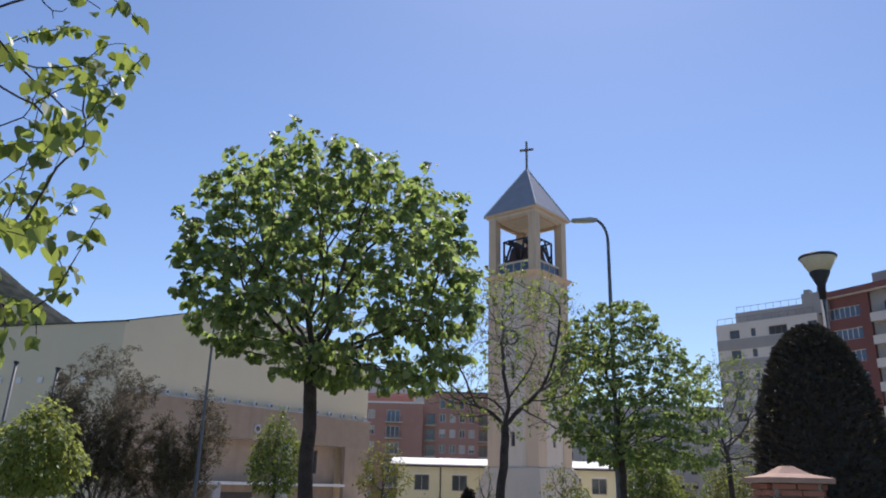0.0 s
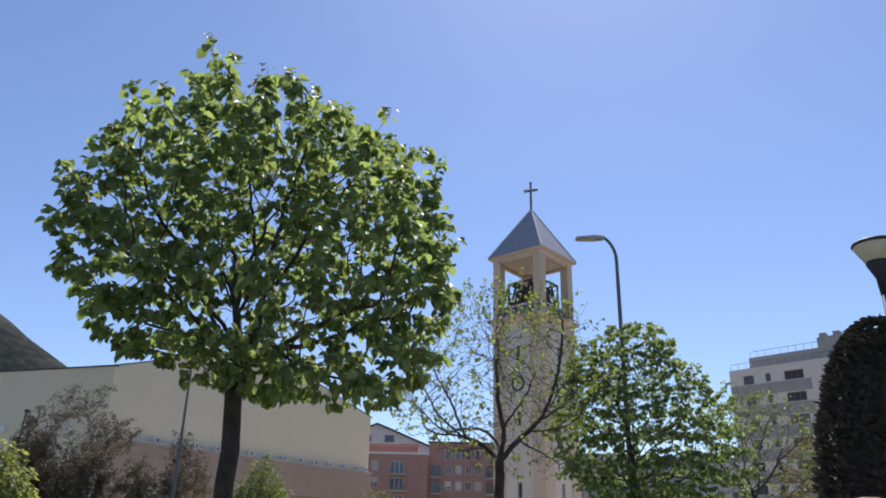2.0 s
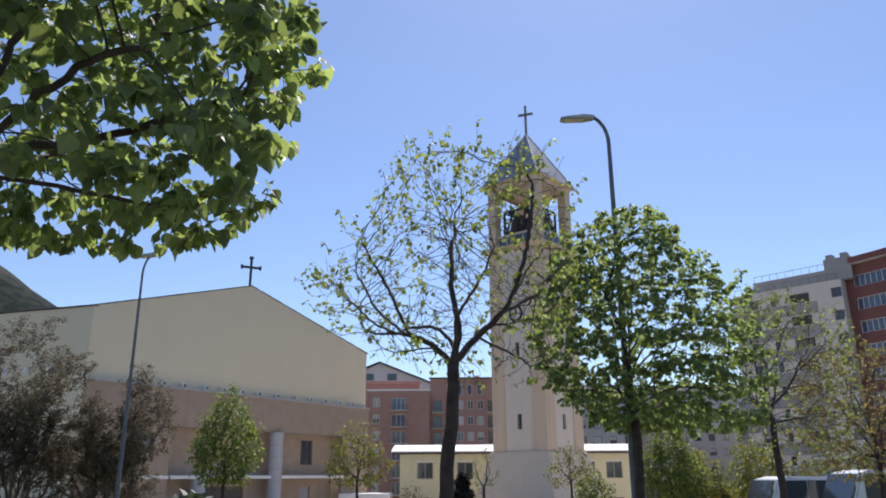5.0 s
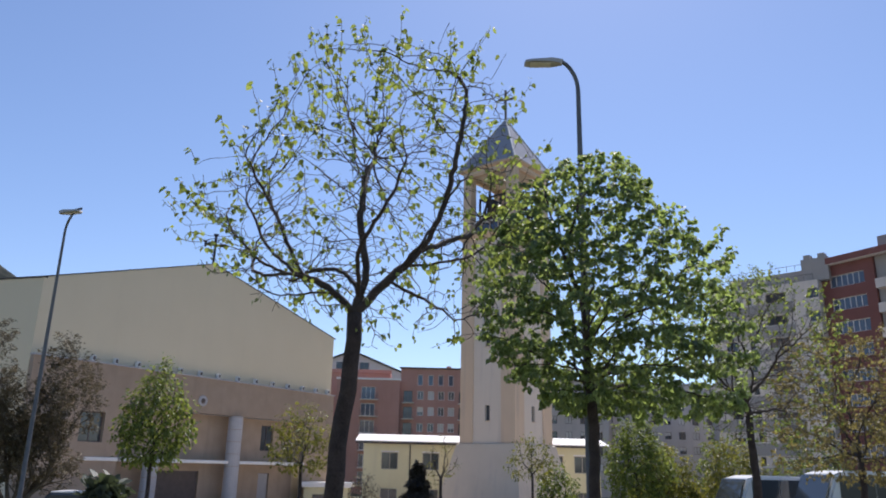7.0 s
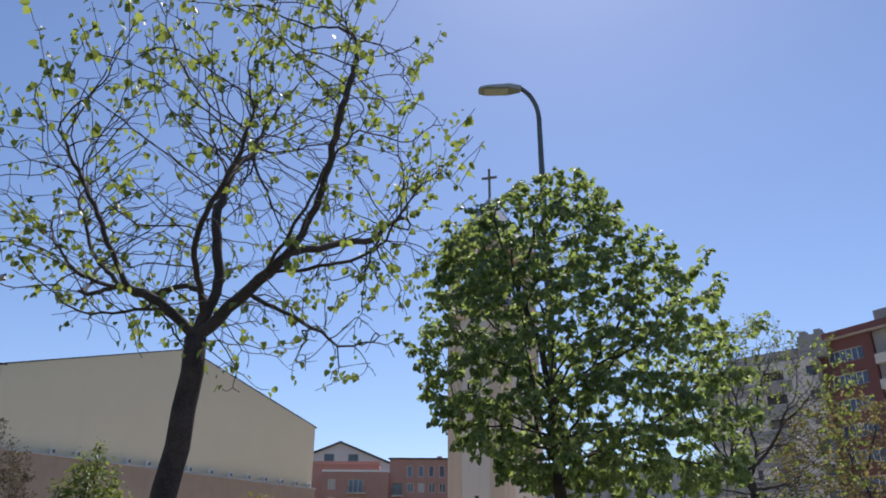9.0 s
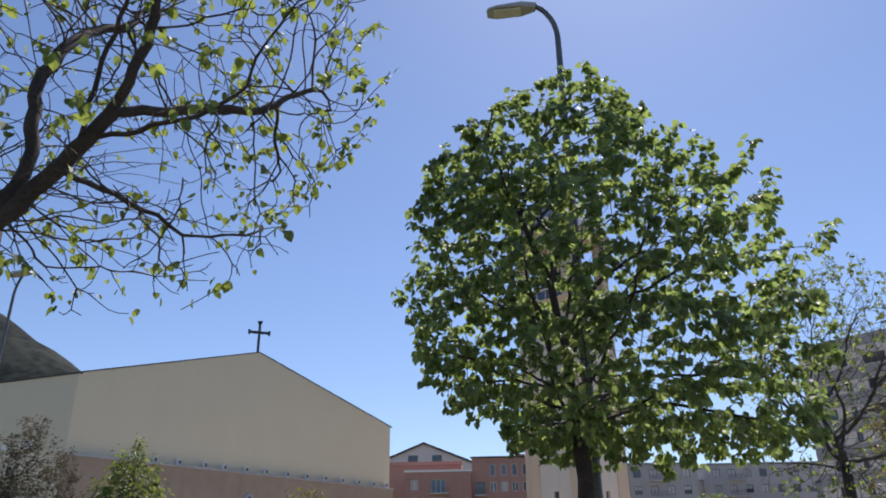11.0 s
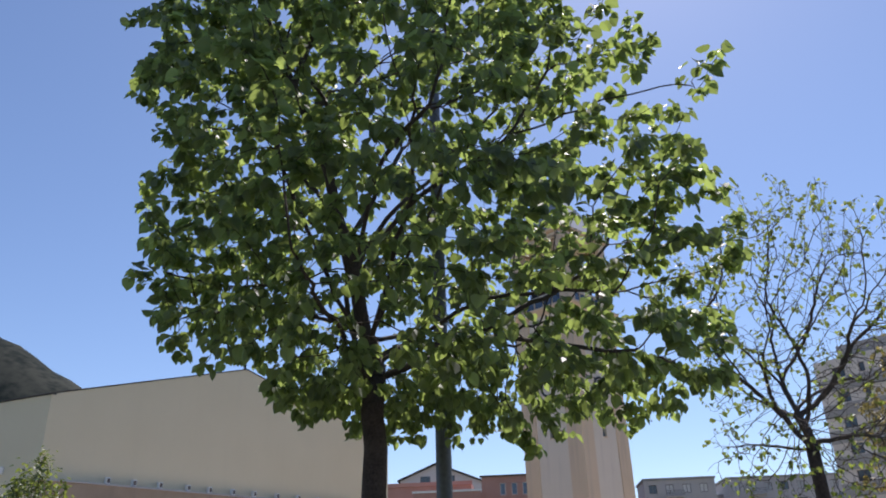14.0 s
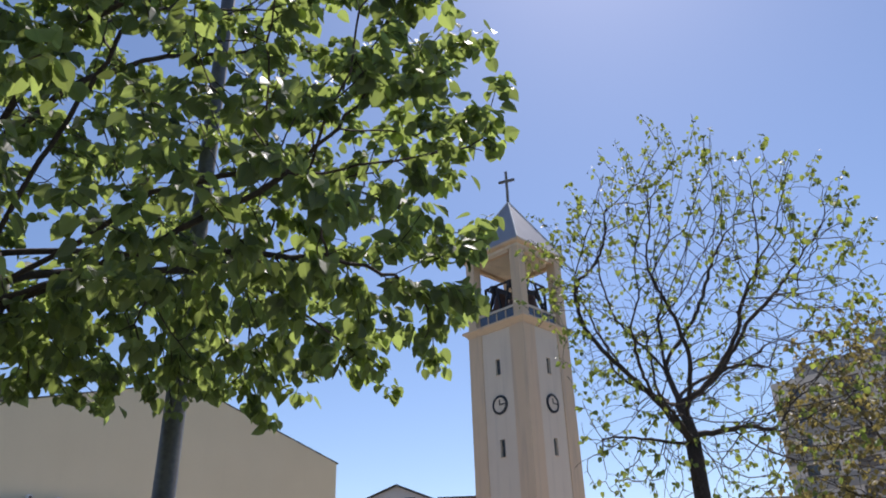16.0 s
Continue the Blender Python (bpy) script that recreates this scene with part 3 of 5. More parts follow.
def limbed_tree(name, label, seed, base, fork, limbs, envelope, trunk_r, leaf_size, leaf_mat, shape, spacing=(0.2, 0.14, 0.1), share=(0.5, 0.5, 0.45),
                tip_r=0.0035, bend=0.16, up=0.25, tip=(4, 0.8), along=(1, 0.3), hang=0.6, stalk=0.6, loose=0.03, levels=(2, 3), category="tree", droop=0.35, inner=0.5, twig=None, forks=0):
    """A tree with chosen main limbs; leaf tufts at the shoots' ends and along the twigs.
    tip, along: (leaves in a tuft, share of the places that have one)."""
    rows = limb_paths(seed, base, fork, limbs, envelope, spacing, share, tip_r, trunk_r, bend, up, forks)
    rng = np.random.default_rng(seed + 1)
    top = thing(name, label, category, pose(*base), "trees of the park")
    inv = pose(-base[0], -base[1], -base[2])
    B, F = np.array(base, float), np.array(fork, float)
    tb = bmesh.new()
    n = 14
    line = [B + (F - B) * k / n + (np.array([*rng.normal(0, 0.012, 2), 0]) if 0 < k < n else 0) for k in range(n + 1)]
    tube(tb, [tuple(p) for p in line], [trunk_r * (1.22 - 0.22 * k / n + 0.5 * max(0, 1 - k / 2) ** 2) * (1 + 0.07 * math.sin(k * 2.1 + seed)) for k in range(n + 1)], 14)
    part("trunk", tb, M_BARK, top, smooth=True, at=inv)
    lm = path_mesh(rows)
    lm.materials.append(twig or M_TWIG)
    part("branchwork", lm, twig or M_TWIG, top, at=inv)
    P, D = [], []
    env = np.array(envelope, float)
    for pts, rad, level in rows:
        e = pts[-1]
        er, ex, ey = (np.interp(e[2], env[:, 0], env[:, k]) for k in (1, 2, 3))
        rim = min(1.0, math.hypot(e[0] - ex, e[1] - ey) / er)
        high = (e[2] - env[0, 0]) / (env[-1, 0] - env[0, 0])
        rim = max(rim, high ** 3 * 0.85, 1 - high * 3.5)
        if rng.uniform() < tip[1] * (inner + (1 - inner) * rim ** 1.5):
            for _ in range(max(1, int(rng.normal(tip[0], tip[0] * 0.25)))):
                P.append(pts[-1])
                D.append(pts[-1] - pts[-2])
        if level in levels:
            for q in range(1, len(pts) - 1):
                if rng.uniform() < along[1]:
                    for _ in range(along[0]):
                        P.append(pts[q])
                        D.append(pts[q + 1] - pts[q])
    P, D = np.array(P), np.array(D)
    D /= np.linalg.norm(D, axis=1)[:, None] + 1e-9
    a = rng.uniform(0, 2 * math.pi, len(P))
    flat = np.stack([np.cos(a), np.sin(a), np.zeros(len(P))], 1)
    W = flat + D * 0.55 + rng.normal(0, 0.28, flat.shape)
    W /= np.linalg.norm(W, axis=1)[:, None] + 1e-9
    size = leaf_size * rng.uniform(0.6, 1.2, len(P))
    P = P + W * (size * rng.uniform(0.1, 1.0, len(P)) * stalk)[:, None] + rng.normal(0, loose, P.shape)
    W = W - np.array([0, 0, 1.0]) * (hang * rng.uniform(0.5, 1.4, len(P)))[:, None]
    lf = leaf_mesh(P, W, size, shape, seed + 2, droop)
    lf.materials.append(leaf_mat)
    part("crown", lf, leaf_mat, top, at=inv)["kind"] = "stuff"
    return top


def filled_tree(name, label, seed, base, fork, limbs, envelope, count, trunk_r, leaf_size, leaf_mat, step=0.1, kill=0.18, reach=0.9, rim=0.45, layers=0.0,
                lift=0.1, shoots=0.2, cluster=5, leafy=2, keep=1.0, inner=0.6, hang=0.7, tip_r=0.003, power=2.3, droop=0.35, shape="round", wiggle=0.12, along=0.0, stalk=0.8, rod=5, limb_room=0.93):
    """A tree with chosen main limbs whose twigs grow on until they fill the crown's space.
    limbs: (compass degrees, rise degrees, curl, length, start[, limb it grows from]); envelope: (height, radius, centre x, centre y)."""
    rng = np.random.default_rng(seed)
    env = np.array(envelope, float)
    B, F = np.array(base, float), np.array(fork, float)
    k = 12
    nodes = [B + (F - B) * i / k + (np.array([*rng.normal(0, 0.012, 2), 0]) if 0 < i < k else 0) for i in range(k + 1)]
    par = list(range(-1, k))
    tn = k + 1
    lines = []
    for az, el, curl, length, start, *own in limbs:
        a, e = math.radians(az), math.radians(el)
        d = np.array([math.cos(a) * math.cos(e), math.sin(a) * math.cos(e), math.sin(e)])
        line = lines[own[0]] if own else list(range(k, -1, -1))
        root = line[min(int(start * len(line)), len(line) - 1)]
        mine = [root]
        drift = np.zeros(3)
        for q in range(int(length / step)):
            if q % 4 == 0:
                drift = rng.normal(0, 0.06, 3)
            d = d + drift + np.array([0, 0, curl * step])
            d /= np.linalg.norm(d)
            p = nodes[mine[-1]] + d * step
            r, cx, cy = (np.interp(p[2], env[:, 0], env[:, c]) for c in (1, 2, 3))
            if q > 5 and (math.hypot(p[0] - cx, p[1] - cy) > r * limb_room or p[2] > env[-1, 0]):
                break
            nodes.append(p)
            par.append(mine[-1])
            mine.append(len(nodes) - 1)
        lines.append(mine)
    N = np.array(nodes)
    pts = []
    while len(pts) < count:
        z = rng.uniform(env[0, 0], env[-1, 0], 4000)
        r, cx, cy = (np.interp(z, env[:, 0], env[:, c]) for c in (1, 2, 3))
        a = rng.uniform(0, 2 * math.pi, 4000)
        ok = rng.uniform(0, env[:, 1].max() ** 2, 4000) < r * r
        bumps = 0.95 + 0.05 * np.sin(a * 4 + z * 1.7 + seed) + 0.04 * np.sin(a * 9 - z * 5.0) + 0.03 * np.sin(z * 9 + a * 3)
        rad = r * rng.uniform(0, 1, 4000) ** rim * bumps
        if layers:
            wave = np.sin(z * 11.5 - 0.45 * rad + 1.4 * np.sin(2 * a + seed) + 0.9 * np.sin(5 * a))
            low = np.clip(1.4 - (z - env[0, 0]) / (env[-1, 0] - env[0, 0]) * 1.4, 0.15, 1)
            ok &= rng.uniform(0, 1, 4000) > layers * low * np.clip(0.5 - 0.9 * wave, 0, 1) * np.clip((z - env[0, 0] - 0.1) / 0.4, 0, 1)
        pts.extend(np.stack([cx + rad * np.cos(a), cy + rad * np.sin(a), z], 1)[ok].tolist())
    pts = np.array(pts[:count])
    D = np.linalg.norm(pts[:, None] - N[None, tn - 1:], axis=2)
    near, dist = D.argmin(1) + tn - 1, D.min(1)
    alive = dist > kill
    kids = {}
    for it in range(70):
        act = np.where(alive & (dist < (reach if it > 3 else reach * 2)))[0]
        if not len(act):
            break
        way = pts[act] - N[near[act]]
        way /= np.linalg.norm(way, axis=1)[:, None] + 1e-9
        pull = np.zeros_like(N)
        np.add.at(pull, near[act], way)
        idx = np.unique(near[act])
        idx = np.array([i for i in idx if kids.get(i, 0) < 3])
        if not len(idx):
            break
        g = pull[idx]
        g = g / (np.linalg.norm(g, axis=1)[:, None] + 1e-9) + rng.normal(0, wiggle, (len(idx), 3)) + np.array([0, 0, lift])
        g /= np.linalg.norm(g, axis=1)[:, None] + 1e-9
        fresh = N[idx] + g * step
        for i in idx:
            kids[i] = kids.get(i, 0) + 1
        n0 = len(N)
        N = np.vstack([N, fresh])
        par.extend(int(i) for i in idx)
        A = np.where(alive)[0]
        D = np.linalg.norm(pts[A][:, None] - fresh[None], axis=2)
        j = D.argmin(1)
        m = D[np.arange(len(A)), j]
        b = m < dist[A]
        dist[A[b]], near[A[b]] = m[b], n0 + j[b]
        alive &= dist > kill
        if len(N) > 26000:
            break
    par = np.array(par)
    # bends are eased
    for _ in range(2):
        total, n = np.zeros_like(N), np.zeros(len(N))
        np.add.at(total, par[1:], N[1:])
        np.add.at(n, par[1:], 1)
        mid = np.arange(len(N))[(np.arange(len(N)) >= tn) & (n > 0)]
        N[mid] = 0.5 * N[mid] + 0.25 * N[par[mid]] + 0.25 * total[mid] / n[mid][:, None]
    # upright shoots beyond the crown's edge
    n = np.bincount(par[1:], minlength=len(N))
    ends = np.where((n == 0) & (np.arange(len(N)) >= tn))[0]
    er, ex, ey = (np.interp(N[ends, 2], env[:, 0], env[:, c]) for c in (1, 2, 3))
    out = np.hypot(N[ends, 0] - ex, N[ends, 1] - ey) / er
    high = (N[ends, 2] - env[0, 0]) / (env[-1, 0] - env[0, 0])
    extra, ep = [], []
    for e, o, h in zip(ends, out, high):
        if max(o, h) > 0.78 and h > 0.3 and rng.uniform() < shoots:
            d = np.array([(N[e, 0] - env[4, 2]) * 0.28, (N[e, 1] - env[4, 3]) * 0.28, 0.75]) + rng.normal(0, 0.15, 3)
            d /= np.linalg.norm(d)
            last = e
            for q in range(1, rng.integers(2, rod)):
                extra.append(N[e] + d * step * q + rng.normal(0, 0.006, 3))
                ep.append(last)
                last = len(N) + len(extra) - 1
    if extra:
        N = np.vstack([N, extra])
        par = np.concatenate([par, ep])
    tb, lm, load, _ = branch_mesh(N, par, tn, trunk_r, tip_r, power)
    top = thing(name, label, "tree", pose(*base), "trees of the park")
    inv = pose(-base[0], -base[1], -base[2])
    part("trunk", tb, M_BARK, top, smooth=True, at=inv)
    lm.materials.append(M_TWIG)
    part("branchwork", lm, M_TWIG, top, at=inv)
    tips = np.where((load <= leafy) & (np.arange(len(N)) >= tn))[0]
    er, ex, ey = (np.interp(N[tips, 2], env[:, 0], env[:, c]) for c in (1, 2, 3))
    o = np.clip(np.hypot(N[tips, 0] - ex, N[tips, 1] - ey) / er, 0, 1)
    h = (N[tips, 2] - env[0, 0]) / (env[-1, 0] - env[0, 0])
    o = np.clip(np.maximum(o, np.maximum(h ** 2, 1 - 3.0 * h)), 0, 1)
    tips = tips[rng.uniform(size=len(tips)) < keep * (inner + (1 - inner) * o ** 2)]
    if extra:
        late = np.arange(len(N) - len(extra), len(N))
        tips = np.union1d(tips, late[rng.uniform(size=len(late)) < 0.6])
    if along:
        mids = np.where((load > leafy) & (load < leafy + 8) & (np.arange(len(N)) >= tn))[0]
        tips = np.concatenate([tips, mids[rng.uniform(size=len(mids)) < along]])
    per = np.repeat(tips, np.maximum(1, rng.normal(cluster, cluster * 0.35, len(tips)).astype(int)))
    a = rng.uniform(0, 2 * math.pi, len(per))
    flat = np.stack([np.cos(a), np.sin(a), np.zeros(len(per))], 1)
    way = N[per] - N[par[per]]
    way /= np.linalg.norm(way, axis=1)[:, None] + 1e-9
    W = flat + way * 0.5 + rng.normal(0, 0.25, flat.shape)
    W /= np.linalg.norm(W, axis=1)[:, None] + 1e-9
    size = leaf_size * rng.uniform(0.55, 1.2, len(per))
    P = N[per] + W * (size * rng.uniform(0.1, 1.0, len(per)) * stalk)[:, None] + rng.normal(0, 0.02, W.shape)
    W = W - np.array([0, 0, 1.0]) * (hang * rng.uniform(0.4, 1.5, len(per)))[:, None]
    lf = leaf_mesh(P, W, size, shape, seed + 2, droop)
    lf.materials.append(leaf_mat)
    part("crown", lf, leaf_mat, top, at=inv)["kind"] = "stuff"
    return top


# ---------------------------------------------------------------- ground and distance
bm = bmesh.new()
xs = [-4500, -1500, -500, -200, -100, -60] + list(range(-48, 100, 6)) + [110, 200, 500, 1500, 4500]
ys = [-4500, -1500, -500, -200, -100, -60, -40] + list(range(-36, 100, 4)) + [110, 200, 500, 1500, 4500]
grid = [[bm.verts.new((x, y, ground_height(y) + (0.05 * noise.noise((x * 0.2, y * 0.2, 0)) if abs(x) < 100 and abs(y) < 100 else 0)))
         for x in xs] for y in ys]
for j in range(len(ys) - 1):
    for i in range(len(xs) - 1):
        bm.faces.new((grid[j][i], grid[j][i + 1], grid[j + 1][i + 1], grid[j + 1][i]))
tagged(part("ground", bm, M_GRASS_SOIL, smooth=True), "sparse grass and soil of the gently falling park", "ground", kind="structure")


def strip(name, label, category, mat, line, width, lift):
    """A path laid on the ground along a line of (x, y)."""
    bm = bmesh.new()
    rows = []
    for i, (x, y) in enumerate(line):
        a, b = line[max(i - 1, 0)], line[min(i + 1, len(line) - 1)]
        d = Vector((b[0] - a[0], b[1] - a[1])).normalized()
        nx, ny = d.y * width / 2, -d.x * width / 2
        rows.append([(x - nx, y - ny), (x + nx, y + ny)])
    top = [[bm.verts.new((px, py, ground_height(py) + lift)) for px, py in r] for r in rows]
    low = [[bm.verts.new((px, py, ground_height(py) - 0.2)) for px, py in r] for r in rows]
    for a, b, c, d in zip(top, top[1:], low, low[1:]):
        bm.faces.new((a[0], a[1], b[1], b[0]))
        bm.faces.new((a[0], b[0], d[0], c[0]))
        bm.faces.new((a[1], c[1], d[1], b[1]))
    bmesh.ops.recalc_face_normals(bm, faces=bm.faces[:])
    return tagged(part(name, bm, mat), label, category, kind="structure")


strip("pavement", "pale paved footpath through the park", "footpath", M_PAVING,
      [(-1.5, -30), (-0.8, -12), (0, 0), (1.0, 4), (2.4, 8), (4.4, 12), (6.6, 16), (9.2, 20), (13, 25), (18, 31)], 2.6, 0.10)
strip("road", "dark asphalt street beside the church square", "road", M_ASPHALT,
      [(-120, 47), (-40, 47), (0, 47), (40, 46), (120, 44)], 9.0, 0.09)

# the wooded ridge behind the church
bm = bmesh.new()
cols, depth_rows = 64, 18
hill = []
for j in range(depth_rows):
    row = []
    v = j / (depth_rows - 1)
    for i in range(cols):
        x = -1150 + 1110 * i / (cols - 1)
        if x < -427:
            ridge = 209 + 0.47 * (-427 - x)
        elif x < -294:
            ridge = 122 + 0.655 * (-294 - x)
        else:
            ridge = 122 - 0.42 * (x + 294)
        ridge = min(ridge, 360 + 20 * math.sin(x * 0.01))
        ridge = max(ridge, 0)
        ridge += 2.2 * noise.noise((x * 0.06, 3.1, 0)) + 1.2 * noise.noise((x * 0.23, 7.7, 0))
        shape = math.sin(min(1.0, v * 2.0) * math.pi / 2) ** 1.2 if v < 0.5 else 1.0 - 0.5 * (v - 0.5)
        y = 420 + 360 * v
        rough = 7 * noise.noise((x * 0.03, y * 0.03, 1.0)) * min(1, 4 * (0.5 - v) if v < 0.5 else 0)
        row.append(bm.verts.new((x * (y / 600), y, -6 + max(0, ridge + 6) * shape * (y / 600) + rough)))
    hill.append(row)
for j in range(depth_rows - 1):
    for i in range(cols - 1):
        bm.faces.new((hill[j][i], hill[j][i + 1], hill[j + 1][i + 1], hill[j + 1][i]))
tagged(part("backdrop", bm, M_HILL, smooth=True), "grey-green scrub-covered mountain slope far off", "hillside", kind="structure")

# ---------------------------------------------------------------- church
CH_TURN = 56.40
church = thing("church", "cream rendered church with a brown stone lower front and shallow gable", "church",
               pose(-28.13, 66.07, 0, 0, 0, CH_TURN))
W, APEX = 35.33, 16.73
Z_R, Z_A, Z_L, Z_LEDGE, FOOT = 15.55, 20.11, 15.05, 8.88, -4.2
gable = [(0, Z_LEDGE - 0.4), (W, Z_LEDGE - 0.4), (W, Z_R), (APEX, Z_A), (0, Z_L)]
part("gable_wall", prism(gable, 0, 0.5), M_RENDER, church)
# the body behind the gable
body = [(0.0, 5.9), (W, 5.9), (W, Z_R - 0.35), (APEX, Z_A - 0.35), (0.0, Z_L - 0.35)]
part("nave", prism(body, 0.5, 26), M_RENDER, church)
part("nave_base", boxed(0.0, W, 1.4, 26, FOOT, 5.88), M_RENDER, church)
for x0, z0, x1, z1 in ((-0.15, Z_L - 0.03, APEX, Z_A), (APEX, Z_A, W + 0.25, Z_R - 0.05)):
    part("roof_slope", prism([(x0, z0), (x1, z1), (x1, z1 + 0.09), (x0, z0 + 0.09)], -0.06, 26.2), M_TRIM, church,
         "dark metal roof sheet with a thin edge")
# the stone lower front: a frieze over a loggia with round columns
LW = -0.55
frieze = pierced_wall(0, W, 5.65, Z_LEDGE, 0.5, [])
part("frieze", frieze, M_STONE, church, "smooth brown stone frieze", at=pose(0, LW, 0))
part("coping", boxed(-0.05, W + 0.1, LW - 0.12, 0.0, Z_LEDGE, Z_LEDGE + 0.12), M_COLUMN, church, "thin grey stone coping")
lw = part("side_wall", pierced_wall(0, 8.34, FOOT, 5.65, 0.5, [(4.6, 6.75, 2.6, 5.0)]), M_STONE, church, at=pose(0, LW, 0))
window(lw, 4.6, 2.6, 2.15, 2.4, 0.3, M_FRAME_DARK, M_GLASS, 2)
part("corner_pier", pierced_wall(30.86, W, FOOT, 5.65, 0.5, []), M_STONE, church, at=pose(0, LW, 0))
rw = part("loggia_wall", pierced_wall(8.34, 30.86, FOOT, 5.65, 0.4, [(25.9, 27.7, 2.55, 5.1), (12.65, 18.3, FOOT + 0.2, 0.45), (26.0, 27.5, FOOT + 0.2, 0.3)]),
          M_STONE, church, at=pose(0, 0.95, 0))
window(rw, 25.9, 2.55, 1.8, 2.55, 0.2, M_FRAME_DARK, M_GLASS, 2)
part("church_door", bevelled(boxed(12.65, 18.3, 0, 0.1, FOOT + 0.2, 0.45), 0.02), M_FRAME_DARK, rw, "dark wooden double door", at=pose(0, 0.2, 0))
part("side_door", bevelled(boxed(26.0, 27.5, 0, 0.1, FOOT + 0.2, 0.3), 0.02), M_COLUMN, rw, "pale grey side door", at=pose(0, 0.2, 0))
part("loggia_ceiling", boxed(8.34, 30.86, LW + 0.5, 0.95, 5.65, 5.85), M_COLUMN, church)
for x0, x1 in ((5.32, 8.34), (8.55, 20.3), (21.7, 30.95)):
    part("band", bevelled(boxed(x0, x1, LW - 0.18, 0.95 if x0 > 8.34 else LW, 1.15, 1.45), 0.03), M_WHITE, church, "white slab edge")


def stone_column(x, r, z1):
    col = part("column", lathe([(r * 1.12, FOOT), (r * 1.12, FOOT + 0.5), (r, FOOT + 0.55), (r, z1 - 0.02)], 20), M_COLUMN, church,
               "round column of grey stone drums", at=pose(x, LW + 0.1, 0), smooth=False)
    for k in range(5):
        z = z1 - 0.1 - 1.15 * k
        part("drum_joint", lathe([(r + 0.015, z - 0.04), (r + 0.03, z - 0.02), (r + 0.015, z)], 20), M_STONE, col)


stone_column(21.0, 0.7, 5.65)
stone_column(11.75, 0.66, 1.15)
emblem = part("emblem", lathe([(0.5, 0), (0.5, 0.1), (0.38, 0.14), (0.35, 0.1)], 24), M_COLUMN, church, "round pale stone medallion",
              at=pose(16.55, LW - 0.02, 6.75, 90, 0, 0))
part("medallion_centre", lathe([(0.25, 0.1), (0.18, 0.2), (0.05, 0.24)], 16), M_FRAME_DARK, emblem)
# small floodlights along the coping
lamp_box = None
for k, x in enumerate([5.0, 7.1, 9.3, 11.8, 13.8, 16.1, 18.3, 20.8, 23.2, 25.6, 27.9, 30.2, 32.4, 34.4]):
    f = part("floodlight", bevelled(boxed(-0.17, 0.17, -0.2, 0.2, 0, 0.5), 0.04), M_WHITE, church, "small white floodlight box",
             at=pose(x, LW + 0.22, Z_LEDGE + 0.12))
    part("lens", boxed(-0.1, 0.1, -0.225, -0.195, 0.1, 0.4), M_FRAME_DARK, f)
# the wing that turns towards the street
wing_turn = pose(0, 0, 0, 0, 0, -CH_TURN - 14.9)
wg = part("side_wing", prism([(-26, FOOT), (-0.02, FOOT), (-0.02, 15.00), (-26, 14.75)], 0, 18), M_RENDER, church, at=wing_turn)
part("wing_roof", prism([(-26.2, 14.75), (0.1, 15.01), (0.1, 15.12), (-26.2, 14.85)], -0.12, 18.2), M_TRIM, church, at=wing_turn)
for x in (-3.5, -5.8, -8.0, -10.3, -12.5, -14.7, -17.0):
    part("wall_light", bevelled(boxed(-0.26, 0.26, -0.2, 0.02, -0.28, 0.28), 0.05), M_WHITE, wg, "square white wall light", at=pose(x, -0.02, 9.8))


def plain_cross(parent, height, width, t, bar, mat, flare=0.0, label=""):
    bm = bmesh.new()
    box(bm, -t / 2, t / 2, -t / 2, t / 2, 0, height)
    box(bm, -width / 2, -t / 2 - 0.001, -t / 2.2, t / 2.2, bar - t / 2, bar + t / 2)
    box(bm, t / 2 + 0.001, width / 2, -t / 2.2, t / 2.2, bar - t / 2, bar + t / 2)
    if flare:
        for sx in (-1, 1):
            box(bm, sx * width / 2 - 0.1, sx * width / 2 + 0.1, -t / 2, t / 2, bar - flare, bar + flare)
        box(bm, -flare, flare, -t / 2, t / 2, height - 0.12, height + 0.1)
    return part("cross", bm, mat, parent, label)


cc = plain_cross(church, 3.0, 1.9, 0.22, 1.95, M_IRON, 0.22, "dark iron cross with flared ends")
cc.matrix_basis = pose(APEX, 0.3, Z_A + 0.1, 0, 0, -30)

# ---------------------------------------------------------------- bell tower
tower = thing("bell_tower", "ochre and white square bell tower with an open belfry", "bell tower", pose(10.68, 86.15, 0, 0, 0, -41))
H = 3.4                       # half side of the shaft
Z0, ZC, ZE, ZP = 3.55, 25.3, 32.85, 39.8


def ring_profile(rows):
    """A square shaft from rows of (half side, height)."""
    bm = bmesh.new()
    rings = [[bm.verts.new((sx * h, sy * h, z)) for sx, sy in ((-1, -1), (1, -1), (1, 1), (-1, 1))] for h, z in rows]
    for a, b in zip(rings, rings[1:]):
        for k in range(4):
            bm.faces.new((a[k], a[(k + 1) % 4], b[(k + 1) % 4], b[k]))
    bm.faces.new(rings[0][::-1])
    bm.faces.new(rings[-1])
    return bm


